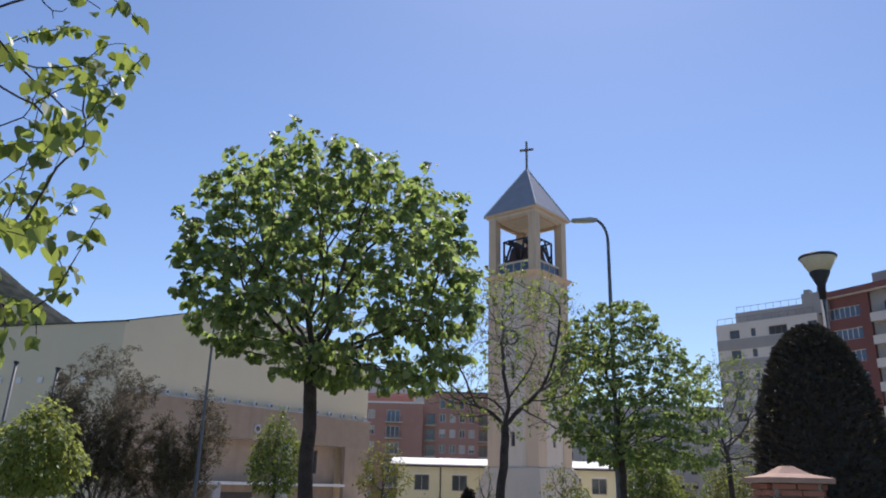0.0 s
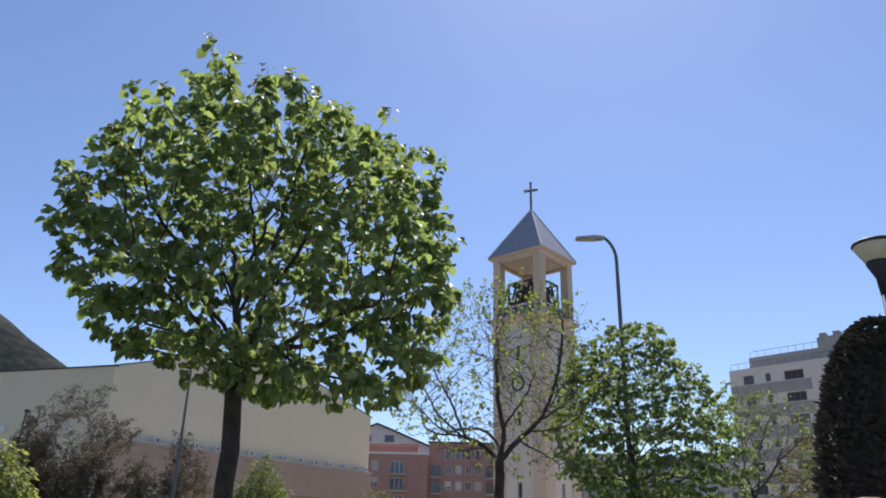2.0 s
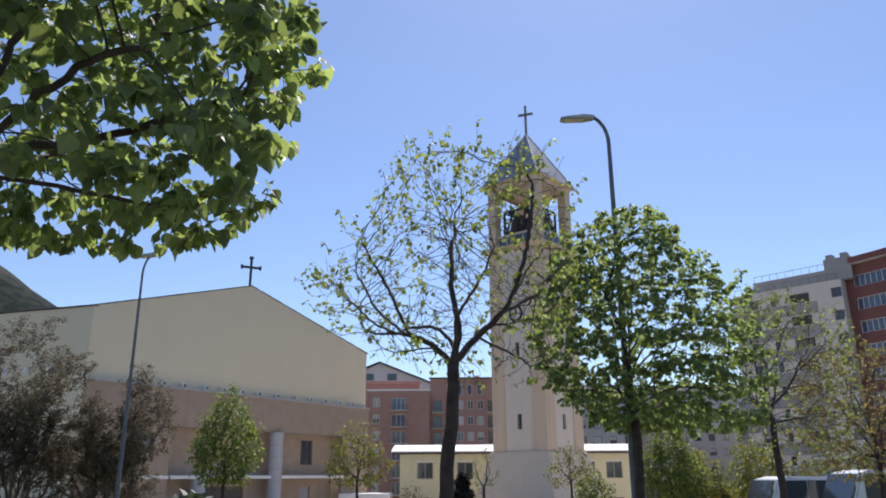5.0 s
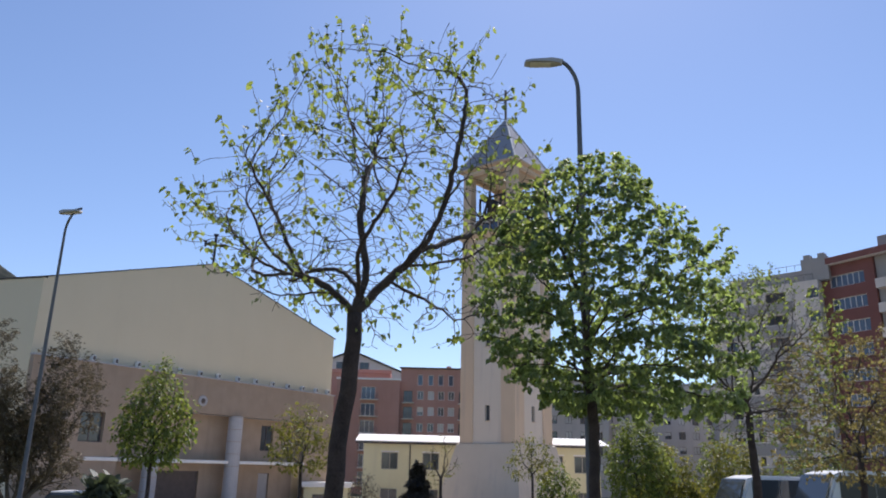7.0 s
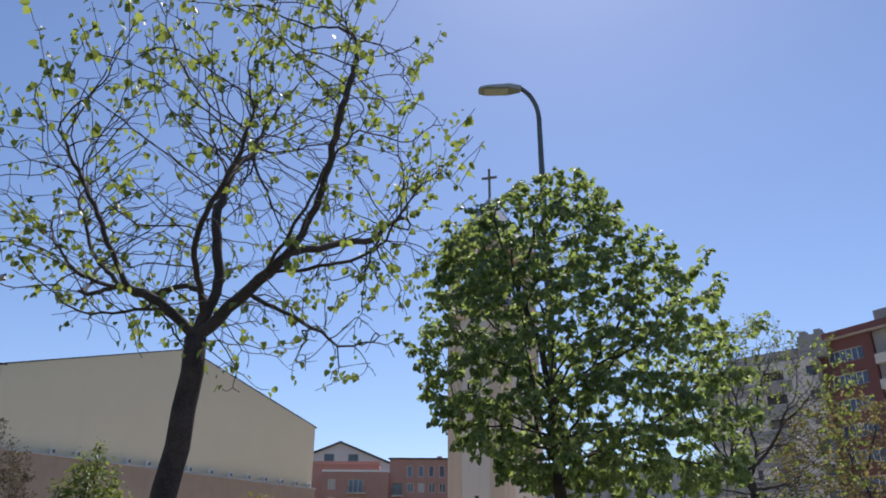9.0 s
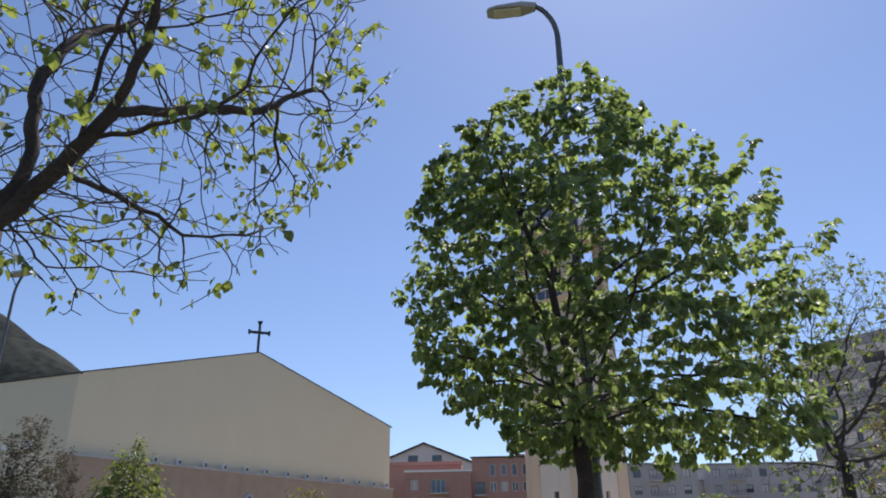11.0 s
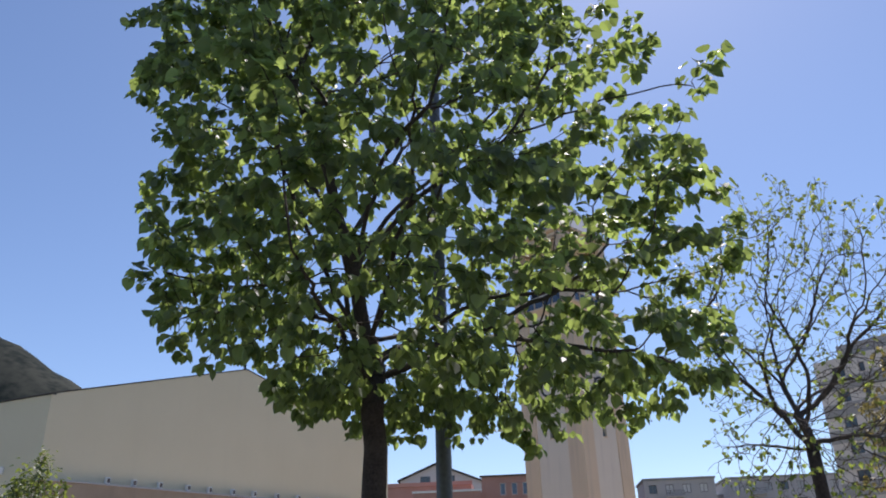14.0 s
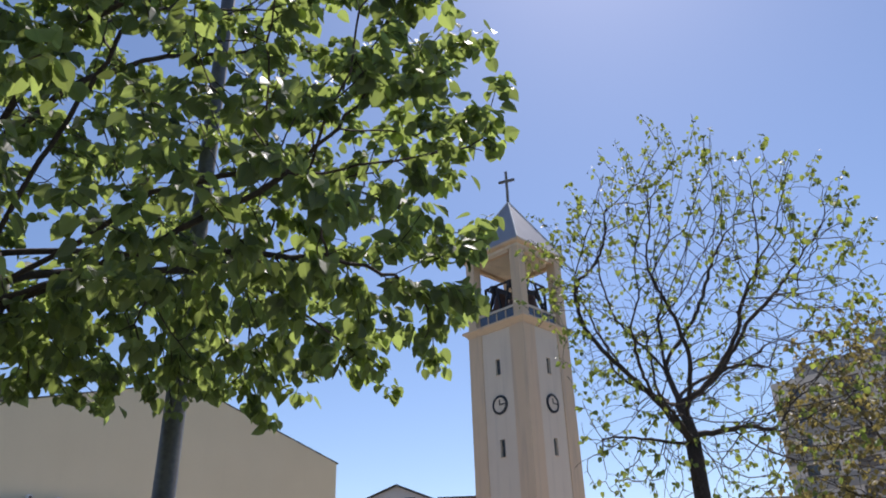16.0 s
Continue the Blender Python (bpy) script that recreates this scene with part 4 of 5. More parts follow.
part("base", ring_profile([(5.7, -4.2), (4.95, -2.0), (3.62, Z0), (3.44, Z0 + 0.12)]), M_TOWER_BASE, tower, "battered pale stone base")
part("shaft_core", ring_profile([(H - 0.45, Z0 + 0.12), (H - 0.55, ZC - 0.5)]), M_TOWER_PANEL, tower)
for k in range(4):
    turn = pose(0, 0, 0, 0, 0, 90 * k)
    holes = [(-0.28, 0.28, z - 0.75, z + 0.75) for z in (6.6, 14.0, 21.3)]
    panel = part("wall_panel", pierced_wall(-1.75, 1.75, Z0 + 0.1, ZC - 0.5, 0.4, holes), M_TOWER_PANEL, tower, "pale recessed wall panel",
                 at=turn @ pose(0, -H + 0.12, 0))
    for z in (6.6, 14.0, 21.3):
        sl = part("slit_window", boxed(-0.28, 0.28, 0.25, 0.29, z - 0.75, z + 0.75), M_GLASS, panel)
        part("slit_sill", boxed(-0.34, 0.34, -0.06, 0.2, z - 0.83, z - 0.755), M_TOWER, sl)
    pil = boxed(-H, -1.75, -H, -H + 1.7, Z0 + 0.12, ZC - 0.5)
    part("corner_pilaster", bevelled(pil, 0.04), M_TOWER, tower, "ochre corner pilaster", at=turn)
    clock = part("clock", lathe([(0.87, 0), (0.87, 0.1), (0.66, 0.12), (0.66, 0.05)], 28), M_IRON, panel, "dark clock ring with hands",
                 at=pose(0, -0.01, 17.8, 90, 0, 0))
    part("dial", lathe([(0.655, 0.05), (0.655, 0.07)], 28), M_TOWER_PANEL, clock)
    part("hour_hand", boxed(-0.07, 0.07, -0.05, 0.45, 0.075, 0.09), M_IRON, clock)
    part("minute_hand", boxed(-0.05, 0.6, -0.05, 0.05, 0.095, 0.12), M_IRON, clock)
part("cornice", ring_profile([(H + 0.02, ZC - 0.5), (H + 0.1, ZC - 0.35), (H + 0.42, ZC - 0.05), (H + 0.42, ZC + 0.12), (H + 0.1, ZC + 0.22)]),
     M_TOWER, tower, "projecting ochre cornice")
CO = 3.38
for sx in (-1, 1):
    for sy in (-1, 1):
        part("belfry_pier", bevelled(boxed(sx * CO - (0.0 if sx < 0 else 1.05), sx * CO + (1.05 if sx < 0 else 0.0),
                                           sy * CO - (0.0 if sy < 0 else 1.05), sy * CO + (1.05 if sy < 0 else 0.0), ZC + 0.22, ZE - 0.3), 0.05),
             M_TOWER, tower, "ochre belfry pier")
for k in range(4):
    turn = pose(0, 0, 0, 0, 0, 90 * k)
    part("head_beam", bevelled(boxed(-2.15, 2.15, -CO + 0.08, -CO + 0.55, ZE - 0.62, ZE - 0.3), 0.03), M_TOWER, tower, at=turn)
    rail = part("parapet", boxed(-2.2, 2.2, -CO + 0.3, -CO + 0.52, ZC + 1.38, ZC + 1.6), M_TOWER_PANEL, tower, "pale parapet rail with glass panels", at=turn)
    for i in range(5):
        x = -2.2 + 1.1 * i
        part("baluster", boxed(x - 0.06, x + 0.06, -CO + 0.36, -CO + 0.48, ZC + 0.2, ZC + 1.42), M_TOWER, rail)
    for i in range(4):
        x = -2.14 + 1.1 * i
        part("glass_panel", boxed(x, x + 0.98, -CO + 0.41, -CO + 0.43, ZC + 0.25, ZC + 1.4), M_GLASS_BLUE, rail)
part("belfry_ceiling", boxed(-CO, CO, -CO, CO, ZE - 0.3, ZE - 0.05), M_TOWER_PANEL, tower, "pale belfry ceiling")
part("eave_moulding", ring_profile([(CO + 0.05, ZE - 0.05), (CO + 0.42, ZE + 0.05), (CO + 0.45, ZE + 0.25), (CO + 0.3, ZE + 0.3)]), M_TOWER, tower)
rf = part("spire", ring_profile([(CO + 0.4, ZE + 0.3), (0.06, ZP)]), M_ROOF_METAL, tower, "grey sheet-metal pyramid roof")
for sx, sy in ((-1, -1), (1, -1), (1, 1), (-1, 1)):
    hb = bmesh.new()
    tube(hb, [(sx * (CO + 0.4), sy * (CO + 0.4), ZE + 0.33), (sx * 0.06, sy * 0.06, ZP + 0.02)], 0.07, 6)
    part("hip_cap", hb, M_WHITE, rf, "pale metal hip capping")
tc = plain_cross(tower, 3.9, 1.75, 0.24, 2.75, M_CROSS, 0, "plain metal cross")
tc.matrix_basis = pose(0, 0, ZP - 0.1, 0, 0, 22)
# the bell frame
fr = part("bell_frame", bmesh.new(), M_IRON, tower, "dark iron bell frame")
bars = bmesh.new()
zb = ZC + 1.2
for sx in (-1, 1):
    for sy in (-1, 1):
        tube(bars, [(sx * 2.15, sy * 1.9, ZC + 0.22), (sx * 2.15, sy * 1.9, zb + 3.5)], 0.14, 5)
        tube(bars, [(sx * 2.15, sy * 1.9, zb + 0.3), (sx * 0.9, sy * 1.9, zb + 3.5)], 0.15, 5)
        tube(bars, [(sx * 0.2, sy * 1.9, zb + 0.4), (sx * 0.8, sy * 1.9, zb + 3.5)], 0.14, 5)
        tube(bars, [(sx * 2.15, sy * 1.9, zb + 2.1), (sx * 1.3, sy * 1.9, zb + 0.4)], 0.09, 5)
for sy in (-1, 1):
    for z in (zb + 0.4, zb + 3.5):
        tube(bars, [(-2.15, sy * 1.9, z), (2.15, sy * 1.9, z)], 0.12, 5)
for sx in (-1, 1):
    for z in (zb + 0.4, zb + 3.5):
        tube(bars, [(sx * 2.15, -1.9, z), (sx * 2.15, 1.9, z)], 0.12, 5)
    tube(bars, [(sx * 2.15, -1.9, zb + 0.3), (sx * 2.15, -0.4, zb + 3.5)], 0.12, 5)
    tube(bars, [(sx * 2.15, 1.9, zb + 0.3), (sx * 2.15, 0.4, zb + 3.5)], 0.12, 5)
part("bars", bars, M_IRON, fr)
for x, y, s in ((-1.05, -0.95, 1.4), (1.0, -0.9, 1.35), (0.95, 1.0, 1.3), (-1.0, 1.0, 1.3)):
    bell = part("bell", lathe([(0.85 * s, 0), (0.8 * s, 0.08 * s), (0.6 * s, 0.45 * s), (0.48 * s, 1.0 * s), (0.4 * s, 1.3 * s), (0.15 * s, 1.45 * s)], 18),
                M_BRONZE, fr, "dark bronze bell", at=pose(x, y, zb + 0.9), smooth=True)
    part("yoke", boxed(-0.12 * s, 0.12 * s, -1.0 * s, 1.0 * s, 1.42 * s, 1.85 * s), M_IRON, bell)


# ---------------------------------------------------------------- street lamps
def street_lamp(name, label, x, y, height, reach, turn, r=0.075, lean=0.0):
    g = ground_height(y)
    lamp = thing(name, label, "street lamp", pose(x, y, g, 0, lean, turn), "tall street lamps")
    h = height - g
    bm = bmesh.new()
    pts = [(0, 0, 0), (0, 0, 1.2), (0, 0, 1.25), (0, 0, h * 0.6), (0, 0, h - 0.9)]
    rad = [r * 1.5, r * 1.5, r * 1.15, r * 0.92, r * 0.66]
    for i in range(1, 9):
        a = math.pi / 2 * i / 8
        pts.append((-0.55 * (1 - math.cos(a)), 0, h - 0.9 + 0.8 * math.sin(a)))
        rad.append(r * 0.62)
    pts.append((-reach + 0.55, 0, h - 0.17))
    rad.append(r * 0.58)
    tube(bm, pts, rad, 10)
    part("pole", bm, M_POLE, lamp, "dark grey tapered steel pole", smooth=True)
    hd = bmesh.new()
    out = [(-reach - 0.1, -0.1), (-reach + 0.05, -0.16), (-reach + 0.5, -0.15), (-reach + 0.75, -0.06), (-reach + 0.75, 0.06),
           (-reach + 0.5, 0.15), (-reach + 0.05, 0.16), (-reach - 0.1, 0.1)]
    lo = [hd.verts.new((a, b, h - 0.22)) for a, b in out]
    hi = [hd.verts.new((a + 0.03, b * 0.8, h - 0.15 + (0.04 if a > -reach + 0.2 else 0))) for a, b in out]
    hd.faces.new(lo[::-1])
    hd.faces.new(hi)
    for i in range(8):
        hd.faces.new((lo[i], lo[(i + 1) % 8], hi[(i + 1) % 8], hi[i]))
    head = part("lamp_head", hd, M_LAMP_HEAD, lamp, "flat grey lamp head")
    part("lens", bevelled(boxed(-reach + 0.02, -reach + 0.5, -0.11, 0.11, h - 0.25, h - 0.222), 0.01), M_LAMP_GLASS, head, "pale lamp glass")
    return lamp


street_lamp("street_lamp", "tall dark street lamp with a curved arm and flat head", 5.53, 22.6, 10.17, 1.1, -3)
street_lamp("street_lamp", "tall dark street lamp with a curved arm and flat head", -9.78, 31.5, 9.2, 0.42, 160, 0.062)

# the park lamp with a conical shade
g = ground_height(11.1)
pl = thing("park_lamp", "park lamp with a conical glass shade on a slim pole", "park lamp", pose(6.36, 11.12, g))
hh = 5.25 - g
part("pole", lathe([(0.11, 0), (0.11, 0.5), (0.055, 0.55), (0.045, hh - 0.6)], 12), M_POLE, pl, smooth=True)
part("shade_base", lathe([(0.05, hh - 0.75), (0.07, hh - 0.5), (0.16, hh - 0.3), (0.162, hh - 0.27)], 24), M_IRON, pl, "dark cone under the glass", smooth=True)
part("shade", lathe([(0.16, hh - 0.27), (0.285, hh - 0.05), (0.29, hh - 0.04)], 24), M_LAMP_GLASS, pl, "milky glass cone", smooth=True)
part("lid", lathe([(0.295, hh - 0.04), (0.305, hh - 0.02), (0.29, hh + 0.01), (0.12, hh + 0.04)], 24), M_IRON, pl, "thin dark lid", smooth=True)

# two plain posts by the square
for x, y, z in ((-18.9, 36.3, 6.55), (-21.15, 36.6, 6.85)):
    g = ground_height(y)
    po = thing("steel_post", "slim dark steel post with a flat cap", "post", pose(x, y, g, 2, 3, 0), "slim steel posts")
    part("shaft", lathe([(0.13, 0), (0.13, 0.3), (0.085, 0.35), (0.075, z - g - 0.12)], 10), M_POLE, po, smooth=True)
    part("cap", lathe([(0.12, z - g - 0.12), (0.13, z - g - 0.06), (0.1, z - g)], 10), M_IRON, po)


# ---------------------------------------------------------------- far buildings
def facade(parent, name, x0, x1, z0, z1, thick, mat, openings, at, label=""):
    """A wall with its windows; openings: (x, z, w, h, leaves, frame material, glass, blind)."""
    wall = part(name, pierced_wall(x0, x1, z0, z1, thick, [(x, x + w, z, z + h) for x, z, w, h, *_ in openings]), mat, parent, label, at=at)
    for x, z, w, h, leaves, fm, gm, blind in openings:
        window(wall, x, z, w, h, thick * 0.6, fm, gm, leaves, blind)
    return wall


def balcony(parent, x, z, w, d=1.1, slab_mat=None, rail_mat=None, solid=False):
    b = part("balcony", boxed(x, x + w, -d, -0.004, z - 0.15, z), slab_mat or M_APT, parent)
    if solid:
        part("balcony_front", boxed(x, x + w, -d, -d + 0.12, z, z + 1.0), rail_mat or M_APT, b)
    else:
        bm = bmesh.new()
        box(bm, x, x + w, -d, -d + 0.05, z + 0.95, z + 1.0)
        k = max(4, int(w / 0.25))
        for i in range(k + 1):
            q = x + (w - 0.03) * i / k
            box(bm, q, q + 0.03, -d + 0.01, -d + 0.04, z + 0.002, z + 0.948)
        part("railing", bm, rail_mat or M_IRON, b)
    return b


rng = random.Random(5)

# red brick block
rb = thing("brick_apartment_block", "red brick apartment block with balconies, several storeys", "apartment block", pose(-14.2, 150, 0))
op = []
for row in range(6):
    z = 14.0 - 3.05 * row
    op += [(1.0, z, 1.3, 1.7, 2, M_FRAME, M_GLASS, rng.choice((0, 0.5, 1.0))), (4.6, z - 0.6, 2.6, 2.3, 3, M_FRAME, M_GLASS_BLUE, 0)]
w1 = facade(rb, "front_wall", 0, 11.8, -4, 17.0, 0.3, M_BRICK, op, pose(0, 0, 0))
for row in range(6):
    balcony(w1, 4.4, 14.0 - 3.05 * row - 0.62, 3.4)
part("coping", boxed(-0.15, 11.95, -0.2, 0.5, 17.0, 17.35), M_WHITE, rb, "pale stone coping")
op = []
for row in range(7):
    z = 16.6 - 2.95 * row
    for x in (3.2, 5.2, 7.1, 9.0, 13.5, 16):
        if row == 0:
            op.append((x, z - 0.3, 0.95, 2.0, 1, M_FRAME, M_GLASS_BLUE, 0))
        else:
            op.append((x, z, 1.15, 1.6, 2, M_FRAME, M_GLASS, rng.choice((0, 0, 0.6, 1.0))))
    if row:
        op += [(0.6, z - 0.6, 1.7, 2.2, 2, M_FRAME_DARK, M_GLASS, 0), (11.0, z - 0.6, 1.7, 2.2, 2, M_FRAME_DARK, M_GLASS, 0)]
w2 = facade(rb, "front_wall", 0, 21, -4, 19.4, 0.3, M_BRICK, op, pose(11.85, 1.2, 0))
for row in range(1, 7):
    for x in (0.35, 10.8):
        balcony(w2, x, 16.6 - 2.95 * row - 0.62, 2.2)
part("roof_edge", boxed(11.6, 33, 0.9, 1.6, 19.4, 19.65), M_TRIM, rb)
part("block_body", boxed(0.02, 32.8, 1.6, 14, -4, 16.9), M_BRICK, rb)
part("upper_body", boxed(11.9, 32.8, 1.62, 13.9, 16.92, 19.35), M_BRICK, rb)
# pink upper storey set back behind it
part("pink_storey", boxed(-6, 9.6, 7, 13.8, 16.92, 19.4), M_PINK, rb, "pink rendered upper storey")
part("pink_parapet", boxed(-6.2, 9.8, 6.7, 7.0, 19.0, 19.7), M_PINK, rb)
part("terrace_wall", boxed(-6, -0.02, 6.9, 14, -4, 16.9), M_PINK, rb)
for x, y in ((20.5, 3.5), (28.0, 3.2)):
    part("chimney", boxed(x, x + 0.9, y, y + 0.9, 19.36, 20.3), M_BRICK, rb)

# white gabled house behind
gh = thing("gabled_house", "pale pink house end with a shallow dark gable roof", "house", pose(-18.2, 216.4, 0))
gw = prism([(-9.5, -4), (16, -4), (16, 25.6), (0, 32.0), (-9.5, 28.2)], 0.35, 14)
part("house_body", gw, surface("pale_pink_render", (0.68, 0.6, 0.56), (0.76, 0.68, 0.64), 0.5, 15, 0.9, 0.05), gh)
fw = part("gable_front", prism([(-9.5, -4), (16, -4), (16, 25.6), (0, 32.0), (-9.5, 28.2)], 0.0, 0.33), bpy.data.materials["pale_pink_render"], gh)
for x, z in ((-4.2, 27.2), (2.2, 27.2), (6.8, 25.0), (-3.0, 23.8), (0.5, 23.8)):
    window(fw, x, z, 2.6 if z > 26 else 1.2, 1.9 if z > 24.5 else 1.3, -0.06, M_FRAME_DARK, M_GLASS, 2)
for x0, z0, x1, z1 in ((-10.2, 27.95, 0, 32.05), (0, 32.05, 16.8, 25.35)):
    part("roof_slope", prism([(x0, z0), (x1, z1), (x1, z1 + 0.4), (x0, z0 + 0.4)], -0.8, 14.5), M_TRIM, gh)

# long pale-yellow building with a white roof
yb = thing("parish_building", "long pale-yellow two-storey building with a white sheet roof", "building", pose(-4.4, 95.0, 0))
op = []
for x in (2.0, 6.6, 11.8, 16.8, 20.6, 23.7):
    op += [(x, 1.0, 1.85, 1.85, 2, M_FRAME_BEIGE, M_GLASS, 0), (x, -2.9, 1.85, 1.85, 2, M_FRAME_BEIGE, M_GLASS, 0)]
yw = facade(yb, "front_wall", 0, 26.6, -4.2, 3.75, 0.35, M_YELLOW, op, pose(0, 0, 0))
for x in (2.0, 6.6, 11.8, 16.8, 20.6, 23.7):
    part("lintel", boxed(x - 0.1, x + 1.95, -0.03, -0.002, 2.86, 3.0), M_WHITE, yw)
part("building_body", boxed(0.02, 26.58, 0.36, 9, -4.2, 3.7), M_YELLOW, yb)
part("roof_sheet", prism([(-0.9, 3.78), (27.5, 3.78), (27.5, 3.95), (-0.9, 3.95)], -0.7, 0.3), M_TRIM, yb)
rs = bmesh.new()
a = [rs.verts.new(p) for p in ((-0.95, -0.75, 3.96), (27.55, -0.75, 3.96), (27.55, 4.6, 4.85), (-0.95, 4.6, 4.85),
                               (-0.95, -0.75, 4.07), (27.55, -0.75, 4.07), (27.55, 4.6, 4.97), (-0.95, 4.6, 4.97))]
for f in ((0, 3, 2, 1), (4, 5, 6, 7), (0, 1, 5, 4), (1, 2, 6, 5), (2, 3, 7, 6), (3, 0, 4, 7)):
    rs.faces.new([a[i] for i in f])
part("white_roof", rs, M_WHITE, yb, "white sheet-metal roof")
for k in range(29):
    part("roof_seam", boxed(-0.02, 0.02, -0.75, 4.7, 0.02, 0.07), M_WHITE, yb, at=pose(-0.6 + 0.98 * k, 0, 4.18, 9.55, 0, 0))
dp = bmesh.new()
tube(dp, [(5.2, -0.12, -4.2), (5.2, -0.12, 3.7)], 0.07, 6)
part("downpipe", dp, M_TRIM, yb)
an = thing("annex", "low pale-yellow annex with a white roof", "building", pose(-10.2, 91.0, 0))
aw = facade(an, "front_wall", 0, 4.6, -4.2, -1.0, 0.3, M_YELLOW, [(0.9, -3.0, 1.5, 1.3, 2, M_FRAME_DARK, M_GLASS, 0), (3.0, -3.9, 1.1, 2.3, 1, M_FRAME_DARK, M_GLASS, 0)], pose(0, 0, 0))
part("annex_body", boxed(0.02, 4.58, 0.31, 4, -4.2, -1.05), M_YELLOW, an)
part("annex_roof", bevelled(boxed(-0.5, 5.0, -0.6, 4.2, -0.98, -0.45), 0.04), M_WHITE, an)

# white and grey apartment block with a red wing
A, B = Vector((42.0, 110.4)), Vector((52.2, 100.0))
ab = thing("apartment_block", "white and grey apartment block with a dark red glazed wing", "apartment block", pose(A.x, A.y, -1.0, 0, 0, math.degrees(math.atan2(B.y - A.y, B.x - A.x))))
L1 = (B - A).length
op = []
for row in range(9):
    z = 24.3 - 3.0 * row
    op += [(2.0, z, 1.5, 1.25, 2, M_FRAME_DARK, M_GLASS, rng.choice((0, 0, 0.5))), (5.2, z + 0.1, 0.7, 1.15, 1, M_FRAME_DARK, M_GLASS, 0),
           (7.8, z, 2.6, 1.25, 3, M_FRAME_DARK, M_GLASS, rng.choice((0, 0, 0.4))), (13.2, z, 1.3, 1.3, 2, M_FRAME_DARK, M_GLASS, 0)]
aw1 = facade(ab, "front_wall", 0, L1, -4, 26.6, 0.35, M_APT, op, pose(0, 0, 0))
for row in range(9):
    z = 24.3 - 3.0 * row
    part("grey_band", boxed(0.02, 11.3, -0.1, -0.003, z - 1.62, z - 0.1), M_APT_BAND, aw1, "grey rendered band")
part("block_body", boxed(0.02, L1 - 0.02, 0.36, 16, -4, 26.55), M_APT, ab)
part("penthouse", boxed(2.2, 15.5, 2.2, 14, 26.6, 28.6), M_APT_BAND, ab, "grey set-back top storey")
ch = part("chimney", boxed(12.6, 15.9, 0.6, 3.4, 26.6, 29.6), M_APT_BAND, ab)
for x in (12.9, 14.7):
    part("chimney_head", boxed(x, x + 0.8, 0.8, 2.0, 29.62, 30.2), M_APT_BAND, ch)
rl = bmesh.new()
for i in range(13):
    tube(rl, [(0.2 + 1.15 * i, 0.3, 26.6), (0.2 + 1.15 * i, 0.3, 27.5)], 0.03, 4)
tube(rl, [(0.2, 0.3, 27.5), (14.0, 0.3, 27.5)], 0.035, 4)
for i in range(12):
    tube(rl, [(2.4 + 1.1 * i, 2.4, 28.6), (2.4 + 1.1 * i, 2.4, 29.5)], 0.03, 4)
tube(rl, [(2.4, 2.4, 29.5), (14.5, 2.4, 29.5)], 0.035, 4)
part("roof_railing", rl, M_POLE, ab)
# the red wing continues towards the street
C = Vector((53.9, 101.8))
D = Vector((58.4, 93.5))
rw_turn = math.degrees(math.atan2(D.y - C.y, D.x - C.x))
red = thing("red_apartment_wing", "dark red apartment wing with enclosed glazed balconies", "apartment block", pose(C.x, C.y, -0.7, 0, 0, rw_turn))
op = []
for row in range(9):
    z = 25.2 - 3.0 * row
    op.append((1.3, z, 4.6, 1.55, 6, M_FRAME, M_GLASS_BLUE, 0))
    op.append((9.0, z - 0.2, 2.6, 1.6, 3, M_FRAME_DARK, M_GLASS, 0))
    op.append((13.2, z, 1.4, 1.4, 2, M_FRAME_DARK, M_GLASS, 0))
fw2 = facade(red, "front_wall", 0, 7.2, -4, 28.2, 0.35, M_APT_RED, [o for o in op if o[0] < 7], pose(0, -0.6, 0))
fw3 = facade(red, "side_wall", 7.25, 24, -4, 28.2, 0.35, M_APT_BAND, [o for o in op if o[0] > 7], pose(0, -0.2, 0))
for row in range(9):
    balcony(fw3, 7.6, 25.2 - 3.0 * row - 1.1, 8.5, 1.2, M_APT, M_APT, True)
part("wing_body", boxed(0.02, 24, 0.2, 15, -4, 28.1), M_APT_RED, red)
part("roof_slab", prism([(-1.6, 28.2), (24.5, 28.2), (24.5, 29.0), (-1.6, 29.0)], -1.5, 15.3), M_APT_RED, red, "projecting dark red roof edge")
part("soffit", boxed(-1.55, 24.4, -1.45, -0.62, 28.12, 28.198), M_APT, red)
part("roof_box", boxed(7.5, 13, 0.5, 6, 29.0, 30.8), M_APT_BAND, red)

